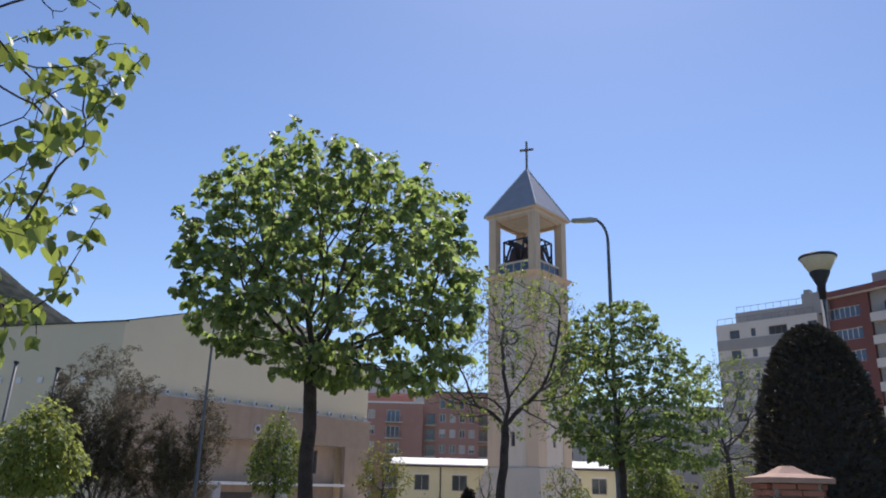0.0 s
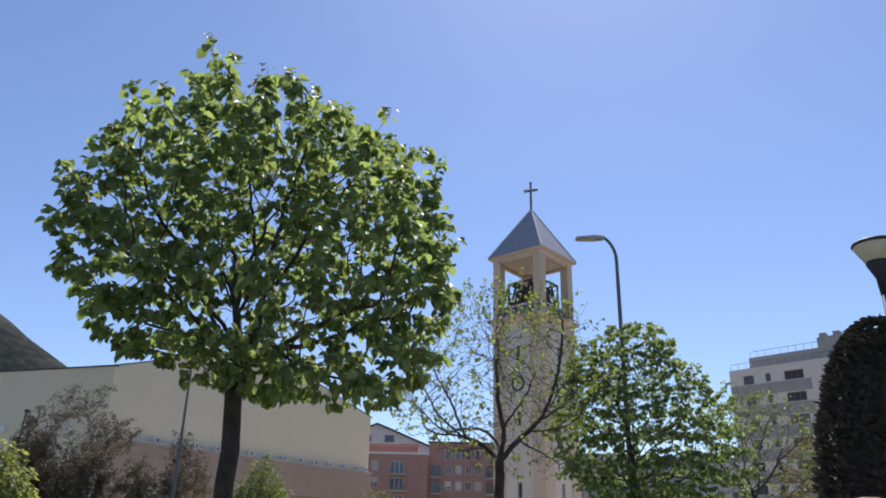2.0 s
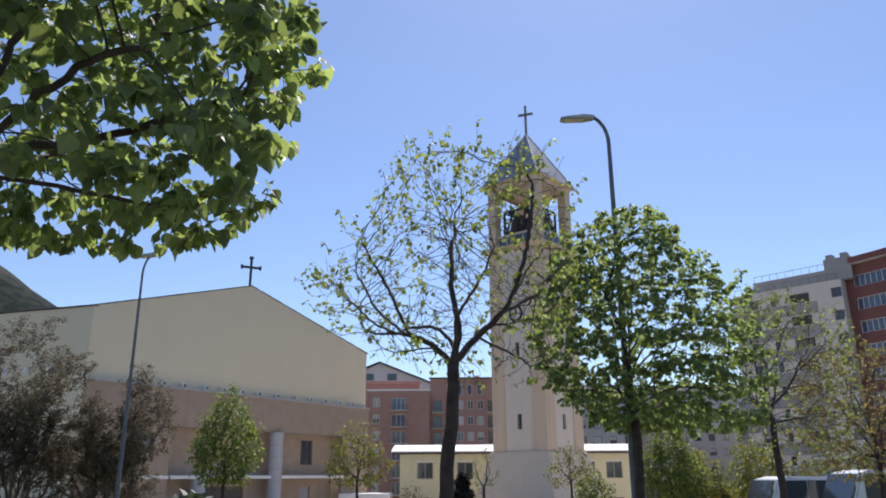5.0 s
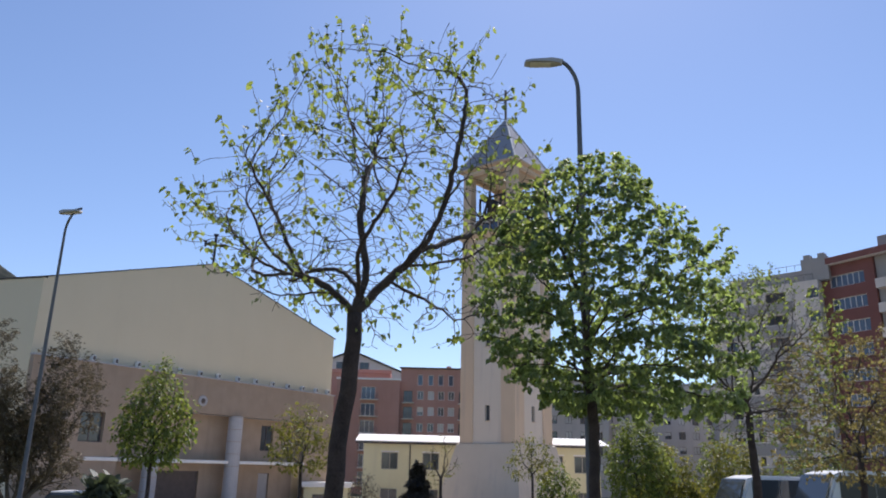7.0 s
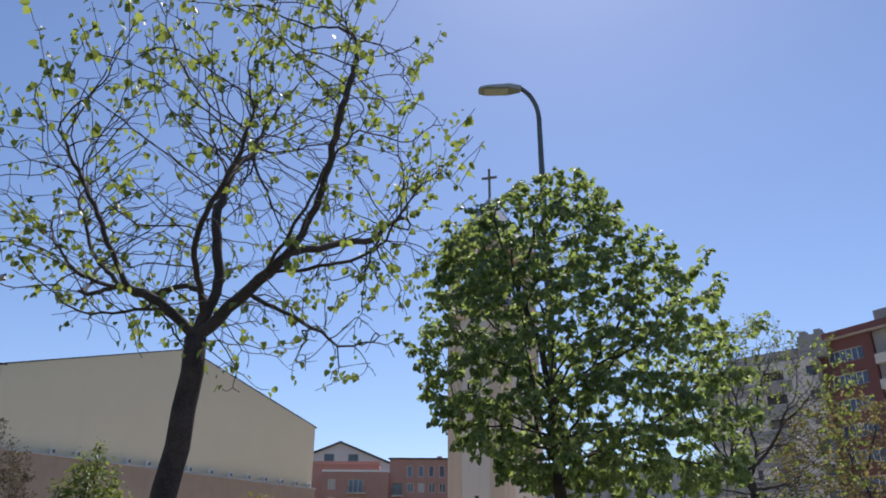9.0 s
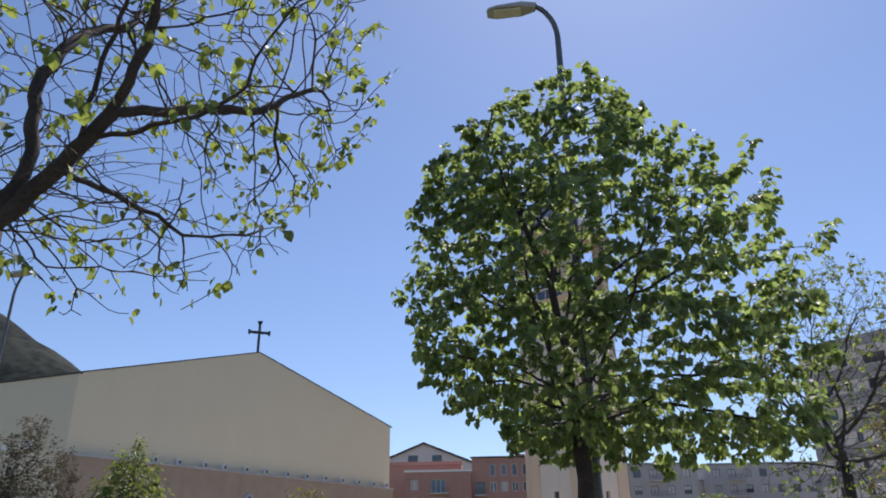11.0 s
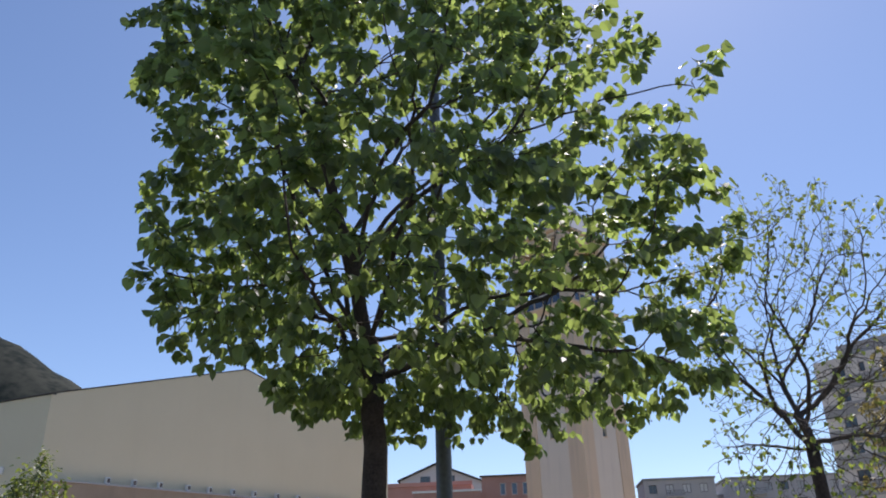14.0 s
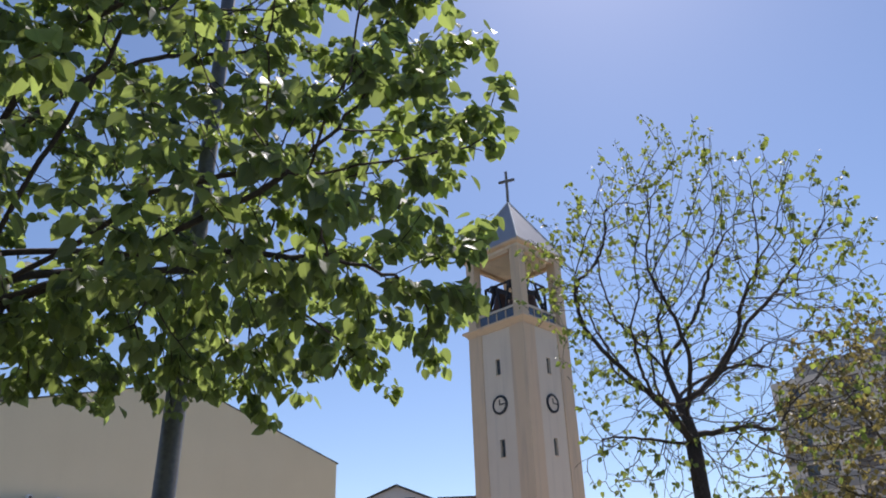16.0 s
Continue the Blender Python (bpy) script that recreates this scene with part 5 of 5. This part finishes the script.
# grey blocks far behind the tower
for x, y, w, h, label in ((26.5, 160, 12.5, 18.7, "grey-white apartment block with dark windows"), (39.5, 175, 8, 17.0, "long grey apartment block far off"), (43.5, 170, 28, 19.6, "long grey apartment block with a flat roof"),
                          (60, 150, 16, 15, "long grey apartment block far off"), (22.0, 200, 62, 15, "long grey apartment block far off")):
    fb = thing("distant_block", label, "apartment block", pose(x, y, 0), "distant blocks")
    op = []
    for row in range(int((h + 3) / 3.0)):
        for cx in range(int(w / 3)):
            # most blinds are drawn to pale the dark windows, in place of distance haze
            op.append((0.8 + 3 * cx, h - 2.3 - 3.0 * row, 1.4, 1.5, 2, M_FRAME_DARK, M_GLASS, rng.choice((0, 1.0, 1.0, 0.5))))
    fwall = facade(fb, "front_wall", 0, w, -4, h, 0.3, M_FAR, op, pose(0, 0, 0))
    part("block_body", boxed(0.02, w - 0.02, 0.31, 10, -4, h - 0.05), M_FAR, fb)
    part("roof_edge", boxed(-0.2, w + 0.2, -0.25, 10.2, h, h + 0.35), M_APT_BAND, fb)
    for row in range(2):
        balcony(fwall, 3.6, h - 2.9 - 3.0 * row, 3.2, 1.0)

# ---------------------------------------------------------------- unseen paving before the church, added to bounce sun onto the facades
strip("pavement", "unseen pale paving, added to bounce sunlight onto the church front", "paving", M_BOUNCE_PAVING, [(-120, 76), (-40, 76), (0, 76), (40, 76), (120, 76)], 44.0, 0.10)

# ---------------------------------------------------------------- trees along the path
G = ground_height
MAPLE = dict(leaf_mat=M_LEAF_MAPLE, layers=1.2, rim=0.36, cluster=8, leafy=2, inner=0.3, along=0.1, shoots=0.22)
BARE = dict(leaf_mat=M_LEAF_YOUNG, rim=0.5, kill=0.11, reach=0.55, step=0.085, lift=0.3, wiggle=0.2, shoots=0.55, rod=7, limb_room=0.8, cluster=3, leafy=1, keep=0.42, inner=0.15, hang=0.9, tip_r=0.0034, power=2.15, stalk=0.7)


def ring_limbs(start, count, rise, curl, length, along, parent, seed):
    """Limbs evenly round a leader, unevenly turned."""
    r = np.random.default_rng(seed)
    return [(start + 360 * k / count + r.uniform(-16, 16), r.uniform(*rise), curl, length * r.uniform(0.85, 1.1), r.uniform(*along), parent) for k in range(count)]


filled_tree("maple_tree", "broad dense green maple with a dark trunk beside the path", 218, (-1.66, 9.18, G(9.18)), (-1.68, 9.2, 2.95),
            [(120, 84, 0.0, 2.4, 0.0), (172, 52, 0.06, 2.0, 0.0), (8, 42, 0.08, 2.0, 0.0)]
            + ring_limbs(30, 5, (34, 52), 0.05, 1.8, (0.0, 0.12), 0, 1) + ring_limbs(10, 5, (48, 66), 0.05, 1.2, (0.25, 0.5), 0, 2) + ring_limbs(0, 7, (2, 20), -0.08, 1.6, (0.0, 0.1), 0, 3),
            [(2.58, 0.85, -0.75, 9.25), (2.85, 1.5, -1.02, 9.28), (3.2, 2.0, -1.42, 9.28), (3.60, 2.22, -1.58, 9.25), (4.30, 2.24, -1.54, 9.25), (4.90, 2.08, -1.52, 9.25), (5.30, 1.85, -1.54, 9.25), (5.62, 1.45, -1.62, 9.25), (5.82, 0.95, -1.65, 9.25)],
            5400, 0.085, 0.092, **MAPLE)
filled_tree("sparse_tree", "young tree in early leaf with bare dark twigs", 203, (1.3, 15.6, G(15.6)), (1.48, 15.65, 2.68),
            [(182, 52, 0.34, 3.6, 0.0), (3, 50, 0.12, 3.6, 0.0), (30, 78, 0.03, 3.0, 0.0), (178, 8, 0.04, 2.0, 0.24, 0), (186, 60, 0.08, 2.2, 0.27, 0), (140, 40, 0.06, 1.9, 0.3, 0),
             (-8, 4, 0.03, 1.4, 0.22, 1), (40, 42, 0.06, 1.8, 0.26, 1), (-45, 40, 0.06, 1.8, 0.2, 1), (270, 46, 0.08, 2.0, 0.06, 2), (95, 42, 0.08, 2.0, 0.08, 2), (-25, -18, -0.16, 1.0, 0.14, 1), (192, -4, -0.05, 1.2, 0.12, 0)],
            [(2.30, 0.79, 2.10, 15.70), (2.55, 1.21, 1.95, 15.72), (2.80, 1.53, 1.76, 15.81), (3.15, 1.88, 1.50, 15.94), (3.60, 2.22, 1.36, 16.11), (4.10, 2.24, 1.47, 16.15), (4.60, 1.99, 1.70, 16.15), (5.20, 1.73, 1.84, 16.15), (5.75, 1.32, 1.88, 16.15), (6.08, 0.7, 1.6, 16.15)],
            3000, 0.085, 0.058, **BARE)
filled_tree("maple_tree", "dense green maple with a tapering crown beside the path", 210, (5.2, 20.74, G(20.74)), (5.22, 20.75, 2.35),
            [(100, 87, 0.0, 4.0, 0.0), (176, 52, 0.1, 2.4, 0.0), (0, 22, 0.02, 2.2, 0.0)]
            + ring_limbs(20, 5, (34, 52), 0.05, 2.0, (0.02, 0.14), 0, 4) + ring_limbs(50, 6, (48, 66), 0.05, 1.6, (0.2, 0.45), 0, 5) + ring_limbs(80, 4, (50, 70), 0.04, 1.0, (0.5, 0.7), 0, 6)
            + ring_limbs(0, 7, (2, 20), -0.06, 2.0, (0.0, 0.1), 0, 7),
            [(1.95, 1.45, 6.2, 20.75), (2.18, 1.95, 6.02, 20.75), (2.55, 2.26, 5.86, 20.72), (3.00, 2.43, 5.70, 20.7), (3.80, 2.54, 5.58, 20.7), (4.40, 2.38, 5.41, 20.7), (5.00, 2.0, 5.2, 20.7), (5.60, 1.7, 5.12, 20.7), (6.10, 1.34, 5.22, 20.7), (6.50, 1.05, 5.40, 20.7), (6.75, 0.7, 5.45, 20.7)],
            6000, 0.086, 0.08, **dict(MAPLE, cluster=9))
filled_tree("sparse_tree", "young tree in early leaf with bare dark twigs", 220, (10.25, 25.95, G(25.95)), (10.15, 25.9, 2.45),
            [(180, 48, 0.26, 4.0, 0.0), (15, 80, 0.0, 4.0, 0.0), (0, 16, 0.03, 2.3, 0.16, 1), (5, 42, 0.14, 2.5, 0.19, 1), (172, 62, 0.04, 2.2, 0.32, 1), (8, 66, 0.03, 2.3, 0.34, 1), (165, 66, 0.03, 2.2, 0.3, 0),
             (270, 42, 0.08, 2.0, 0.1, 1), (100, 42, 0.08, 2.0, 0.14, 1), (230, 38, 0.08, 1.8, 0.15, 0), (130, 40, 0.08, 1.8, 0.18, 0), (320, 38, 0.06, 1.4, 0.2, 2), (190, 5, -0.05, 1.4, 0.02, 1), (2, 3, -0.04, 1.8, 0.03, 1), (250, 5, -0.05, 1.4, 0.0, 1)],
            [(1.75, 1.20, 10.40, 25.90), (2.20, 1.80, 10.42, 25.90), (3.10, 1.90, 10.60, 25.90), (3.90, 2.08, 10.60, 25.90), (4.60, 2.12, 10.58, 25.90), (5.10, 1.95, 10.45, 25.90), (5.40, 1.7, 10.4, 25.90), (5.75, 1.25, 10.45, 25.90), (5.95, 0.7, 10.7, 25.90)],
            2800, 0.085, 0.058, **BARE)
filled_tree("sparse_tree", "young tree in early leaf with drooping leaf tufts", 53, (-3.8, 2.5, G(2.5)), (-3.8, 2.5, 2.3), [(0, 85, 0.0, 3.2, 0.0)] + ring_limbs(0, 6, (30, 50), 0.05, 2.2, (0.0, 0.2), 0, 8) + ring_limbs(20, 5, (2, 16), 0.0, 1.8, (0.0, 0.1), 0, 9),
            [(1.75, 1.5, -3.8, 2.5), (2.2, 2.1, -3.8, 2.5), (3.2, 2.15, -3.8, 2.5), (4.0, 2.3, -3.8, 2.5), (4.6, 2.2, -3.8, 2.5), (5.2, 1.9, -3.8, 2.5), (6.0, 1.0, -3.8, 2.5)],
            1500, 0.09, 0.08, **dict(BARE, kill=0.16, leafy=2, cluster=4, keep=0.85, shoots=0.2))
filled_tree("sparse_tree", "young tree with a spreading crown of tan and yellow-green leaves", 57, (14.9, 29.7, G(29.7)), (14.9, 29.7, 1.5), [(0, 84, 0.0, 3.4, 0.0)] + ring_limbs(0, 6, (34, 56), 0.05, 2.4, (0.0, 0.25), 0, 10) + ring_limbs(25, 6, (2, 18), 0.0, 2.0, (0.0, 0.1), 0, 11),
            [(0.8, 1.5, 14.9, 29.7), (1.3, 2.4, 14.9, 29.7), (2.6, 2.7, 14.9, 29.7), (3.8, 2.4, 14.9, 29.7), (4.6, 1.9, 14.9, 29.7), (5.2, 1.0, 14.9, 29.7)],
            2600, 0.085, 0.075, **dict(BARE, leaf_mat=M_LEAF_RUST, kill=0.14, leafy=2, cluster=3, keep=0.8, inner=0.5))


# ---------------------------------------------------------------- small trees and shrubs farther off
def small_tree(name, label, seed, x, y, z0, z1, r, count, leaves, leaf, mat, fork=None, trunk=0.06, fat=(0.55, 1.0, 0.9, 0.45), twig=None, skip=0.0, tip=0.006, **more):
    h = z1 - z0
    env = [(z0, r * fat[0], x, y), (z0 + h * 0.3, r * fat[1], x, y), (z0 + h * 0.62, r * fat[2], x, y), (z1, r * fat[3], x, y)]
    more.setdefault("shape", "oval")
    return tree(name, label, seed, (x, y, G(y)), (x, y, fork if fork is not None else z0 + 0.15 * h), env, count, trunk, leaves, leaf, mat,
                step=0.22, kill=0.3, reach=1.8, cluster=9, spread=0.1, thin=3, twig=twig, tip_r=tip, skip=skip, **more)


small_tree("small_tree", "small round fresh-green tree by the church", 61, -7.32, 35.3, 1.0, 5.0, 1.6, 2800, 22000, 0.15, M_LEAF_SMALL, fat=(0.6, 1.0, 0.72, 0.08))
small_tree("small_tree", "small thin tree with pale yellow-brown leaves", 62, -2.6, 39.0, 0.7, 3.65, 1.65, 600, 1700, 0.13, M_LEAF_YELLOW, skip=0.2)
small_tree("small_tree", "slight young tree with few yellow leaves", 63, 7.4, 44.0, 0.6, 2.8, 1.5, 350, 700, 0.13, M_LEAF_YELLOW, skip=0.4, trunk=0.05)
small_tree("small_tree", "slight bare young tree", 64, 3.2, 47.0, 0.2, 2.75, 1.1, 320, 160, 0.1, M_LEAF_YELLOW, skip=0.7, trunk=0.07)
small_tree("small_tree", "small round green tree", 65, 12.6, 45.0, 0.0, 3.75, 1.9, 2200, 17000, 0.155, M_LEAF_SMALL, fat=(0.7, 1.0, 0.85, 0.3))
small_tree("small_tree", "small fresh-green tree on the lawn", 66, -14.2, 27.2, 0.9, 4.3, 1.75, 2400, 20000, 0.2, M_LEAF_SUNNY, fat=(0.75, 1.0, 0.75, 0.15))
def brown_shrub(label, seed, x, y, top, r, stems):
    """A feathery many-stemmed shrub with fine rusty-brown tips."""
    r2 = np.random.default_rng(seed)
    g = G(y)
    h = top - g
    limbs = [(360 * k / stems + r2.uniform(-14, 14), r2.uniform(48, 84), r2.uniform(-0.06, 0.04), h * r2.uniform(0.85, 1.1), 0.0) for k in range(stems)]
    env = [(g + 0.2, r * 0.5, x, y), (g + h * 0.25, r * 0.85, x, y), (g + h * 0.6, r, x, y), (g + h * 0.85, r * 0.75, x, y), (top, r * 0.35, x, y)]
    return limbed_tree("shrub", label, seed, (x, y, g - 0.1), (x, y, g + 0.45), limbs, env, 0.13, 0.095, M_LEAF_BROWN, "oval", spacing=(0.26, 0.22, 0.2), share=(0.36, 0.45, 0.4),
                       tip_r=0.006, bend=0.12, up=0.3, tip=(9, 1.0), along=(2, 0.4), hang=0.2, stalk=0.7, loose=0.05, category="shrub", inner=0.6, twig=M_BROWN_TWIG)


brown_shrub("tall brown feathery shrub with bare stems", 67, -15.4, 35.4, 7.4, 3.0, 13)
brown_shrub("brown feathery shrub with bare stems", 68, -12.4, 36.2, 6.1, 2.7, 12)
small_tree("small_tree", "thin tree with tan and yellow young leaves", 70, 21.4, 36.0, 1.7, 5.4, 2.4, 900, 3000, 0.12, M_LEAF_YELLOW, skip=0.15, trunk=0.09)
for k, (x, y, z, r, m) in enumerate(((14.6, 47.0, 2.6, 2.2, M_LEAF_YELLOW), (18.4, 47.5, 3.2, 2.2, M_LEAF_YELLOW), (22.0, 46.5, 3.6, 2.6, M_LEAF_SMALL), (27.0, 45.5, 3.8, 2.6, M_LEAF_YELLOW),
                                     (9.6, 50.0, 1.6, 1.6, M_LEAF_SMALL), (15.0, 49.5, 2.6, 2.2, M_LEAF_SMALL), (31.5, 44.5, 3.6, 2.6, M_LEAF_SMALL), (18.5, 50.0, 3.0, 2.4, M_LEAF_SMALL))):
    small_tree("shrub", "loose green and yellowish shrub by the street", 71 + k, x, y, G(y) + 0.2, z, r, 700, 3600, 0.17, m, fork=G(y) + 0.4, trunk=0.05,
               fat=(0.9, 1.0, 0.85, 0.4), category="shrub", group="shrubs by the street")
small_tree("shrub", "low dark reddish shrub", 90, -0.55, 46.0, G(46) + 0.2, 0.85, 1.0, 300, 1400, 0.12, M_LEAF_BROWN, fork=G(46) + 0.4, trunk=0.04, category="shrub", group="shrubs by the street")


def conifer(name, label, seed, x, y, top, r, rows, clump, mat, column=False):
    """An evergreen of many short needle sprays round a stem."""
    rng2 = np.random.default_rng(seed)
    g = G(y)
    t = thing(name, label, "conifer", pose(x, y, g), "evergreens")
    part("trunk", lathe([(0.09, 0), (0.07, 0.5), (0.02, (top - g) * 0.93)], 8), M_BARK, t)
    f = rng2.uniform(0.03, 1, rows) ** (0.8 if column else 0.6)
    f = 1 - f if not column else rng2.uniform(0.02, 1, rows)
    if column:
        prof = np.sqrt(np.clip(1 - (np.clip(f - 0.35, 0, 1) / 0.65) ** 2.2, 0, 1)) * (0.86 + 0.14 * np.clip(f / 0.35, 0, 1))
    else:
        prof = (1 - f) * (0.75 + 0.25 * np.sin(f * 34))
    a = rng2.uniform(0, 2 * math.pi, rows)
    rad = r * prof * (rng2.uniform(0.86, 1.02, rows) if column else rng2.uniform(0.35, 1.05, rows))
    P = np.stack([rad * np.cos(a), rad * np.sin(a), 0.08 + f * (top - g - 0.1)], 1)
    Wd = np.stack([np.cos(a), np.sin(a), np.full(rows, 0.9 if column else -0.15)], 1) + rng2.normal(0, 0.4, (rows, 3))
    me = leaf_mesh(P, Wd, clump * rng2.uniform(0.6, 1.3, rows), "oval", seed + 3, 0.2, 0.3)
    me.materials.append(mat)
    cr = part("foliage", me, mat, t)
    cr["kind"] = "stuff"
    if column:
        # the dense inner twigs, out of the light
        part("inner_foliage", lathe([(r * 0.72, 0.15), (r * 0.84, (top - g) * 0.3), (r * 0.82, (top - g) * 0.5), (r * 0.62, (top - g) * 0.75), (r * 0.3, (top - g) * 0.92), (0.04, (top - g) * 0.97)], 14), mat, t)
    return t


conifer("thuja", "dense dark clipped columnar thuja", 95, 5.33, 9.72, 3.74, 0.88, 16000, 0.075, M_LEAF_CONIFER, True)
conifer("fir_tree", "small dark cone-shaped fir", 96, 2.05, 46.0, 1.75, 1.25, 5000, 0.22, M_LEAF_CONIFER)

# spiky plant on the lawn
sp = thing("yucca", "bushy dark green rosette plant on the lawn", "plant", pose(-6.7, 30.0, G(30)))
part("stem", lathe([(0.14, 0), (0.11, 0.9), (0.08, 1.25)], 8), M_BARK, sp)
ry = np.random.default_rng(7)
n = 320
a = ry.uniform(0, 2 * math.pi, n)
el = ry.uniform(-0.4, 1.2, n)
me = leaf_mesh(np.tile((0, 0, 1.3), (n, 1)) + ry.normal(0, 0.2, (n, 3)), np.stack([np.cos(a) * np.cos(el), np.sin(a) * np.cos(el), np.sin(el)], 1), ry.uniform(0.28, 0.52, n), "oval", 8, 0.3, 0.2)
me.materials.append(M_LEAF_DARK)
part("rosette", me, M_LEAF_DARK, sp)["kind"] = "stuff"

# ---------------------------------------------------------------- gate post by the path
px, py, half = 4.27, 8.55, 0.31
g = G(py)
gp = thing("gate_post", "square red brick gate post with a low terracotta cap", "gate post", pose(px, py, g))
ph = 1.53 - g
part("core", boxed(-half + 0.03, half - 0.03, -half + 0.03, half - 0.03, -0.1, ph), M_MORTAR, gp)
cap = bmesh.new()
rings = [(half + 0.08, ph), (half + 0.08, ph + 0.06), (half * 0.62, ph + 0.11), (half * 0.2, ph + 0.2)]
prev = None
for hh2, z in rings:
    ring = [cap.verts.new((sx * hh2, sy * hh2, z)) for sx, sy in ((-1, -1), (0, -1.02), (1, -1), (1.02, 0), (1, 1), (0, 1.02), (-1, 1), (-1.02, 0))]
    if prev:
        for k in range(8):
            cap.faces.new((prev[k], prev[(k + 1) % 8], ring[(k + 1) % 8], ring[k]))
    else:
        cap.faces.new(ring[::-1])
    prev = ring
cap.faces.new(prev)
part("cap", cap, M_CAP, gp, "low terracotta cap")


# ---------------------------------------------------------------- vehicles
def coach(x, y, turn, length, height, label):
    g = G(y) + 0.1
    bus = thing("coach", label, "bus", pose(x, y, g, 0, 0, turn), "parked coaches")
    w = 1.15
    side = [(0.15, 0.35), (length - 0.1, 0.35), (length, 0.7), (length, height - 0.35), (length - 0.35, height - 0.05), (1.3, height),
            (0.75, height - 0.14), (0.35, height * 0.58), (0.0, height * 0.36), (0.02, 0.5)]
    bm = prism(side, -w, w)
    bmesh.ops.bevel(bm, geom=[e for e in bm.edges if abs(e.verts[0].co.y - e.verts[1].co.y) < 0.01], offset=0.1, segments=2, affect="EDGES")
    body = part("body", bm, M_BUS, bus, "white coach body", smooth=False)
    for sy in (-1, 1):
        k = max(3, int(length / 1.6))
        for i in range(k):
            x0 = 0.88 + (length - 1.33) * i / k
            x1 = 0.88 + (length - 1.33) * (i + 1) / k - 0.03
            part("side_window", bevelled(boxed(x0, x1, sy * (w + 0.012) - 0.012, sy * (w + 0.012) + 0.012, height * 0.36, height * 0.93), 0.008), M_GLASS, body)
    wsb = bmesh.new()
    q = [wsb.verts.new(p) for p in ((0.015, -w + 0.05, height * 0.40), (0.015, w - 0.05, height * 0.40), (0.66, w - 0.1, height - 0.2), (0.66, -w + 0.1, height - 0.2),
                                    (-0.03, -w + 0.05, height * 0.41), (-0.03, w - 0.05, height * 0.41), (0.60, w - 0.1, height - 0.18), (0.60, -w + 0.1, height - 0.18))]
    for f in ((0, 3, 2, 1), (4, 5, 6, 7), (0, 1, 5, 4), (1, 2, 6, 5), (2, 3, 7, 6), (3, 0, 4, 7)):
        wsb.faces.new([q[i] for i in f])
    bmesh.ops.recalc_face_normals(wsb, faces=wsb.faces[:])
    part("windscreen", wsb, M_GLASS, body, "dark sloping windscreen")
    for sy in (-1, 1):
        part("headlight", bevelled(boxed(-0.03, 0.06, sy * 0.8 - 0.2, sy * 0.8 + 0.2, 0.62, 0.82), 0.02), M_LAMP_GLASS, bus)
        for xx in (1.4, length - 1.6):
            wh = part("wheel", lathe([(0.42, -0.13), (0.46, -0.08), (0.46, 0.08), (0.42, 0.13)], 20), M_RUBBER, bus, at=pose(xx, sy * (w - 0.1), 0.44, 90, 0, 0))
            part("rim", lathe([(0.26, -0.16), (0.24, 0.16)], 14), M_LAMP_HEAD, wh)
    return bus


coach(16.1, 43.6, 6, 8.0, 2.68, "white coach with dark windscreen parked by the street")
coach(18.6, 40.8, 6, 9.5, 2.85, "white coach with large dark side windows parked by the street")


def parked_car(x, y, turn):
    g = G(y)
    car = thing("parked_car", "white parked car beyond the lawn", "car", pose(x, y, g, 0, 0, turn))
    low = [(-2.1, 0.3), (2.1, 0.3), (2.15, 0.62), (1.3, 0.88), (-1.7, 0.92), (-2.12, 0.8)]
    body = part("body", bevelled(prism(low, -0.86, 0.86), 0.06), M_BUS, car)
    cab = prism([(-1.55, 0.9), (0.95, 0.9), (0.25, 1.4), (-1.15, 1.42)], -0.72, 0.72)
    part("cabin", bevelled(cab, 0.06), M_GLASS, body, "dark glazed cabin")
    part("roof", bevelled(boxed(-1.12, 0.22, -0.68, 0.68, 1.40, 1.46), 0.025), M_BUS, body)
    for sx in (-1.35, 1.35):
        for sy in (-1, 1):
            wh = part("wheel", lathe([(0.28, -0.1), (0.31, -0.06), (0.31, 0.06), (0.28, 0.1)], 18), M_RUBBER, car, at=pose(sx, sy * 0.8, 0.31, 90, 0, 0))
            part("rim", lathe([(0.18, -0.12), (0.17, 0.12)], 12), M_LAMP_HEAD, wh)
    return car


parked_car(-8.3, 33.3, 4)

# ---------------------------------------------------------------- bricks of the gate post
brick = finish(bevelled(boxed(-0.12, 0.12, -0.035, 0.035, 0, 0.062), 0.004))
brick.materials.append(M_POST_BRICK)
rows = 0
z = 0.02
while z + 0.065 < ph and rows < 40:
    for k in range(4):
        turn = pose(0, 0, 0, 0, 0, 90 * k)
        for i in range(2):
            off = -0.145 + 0.255 * i + (0.03 if rows % 2 else -0.03)
            part("brick", brick, M_POST_BRICK, gp, at=turn @ pose(off, -half + 0.005 * ((i + rows) % 3), z))
    z += 0.074
    rows += 1
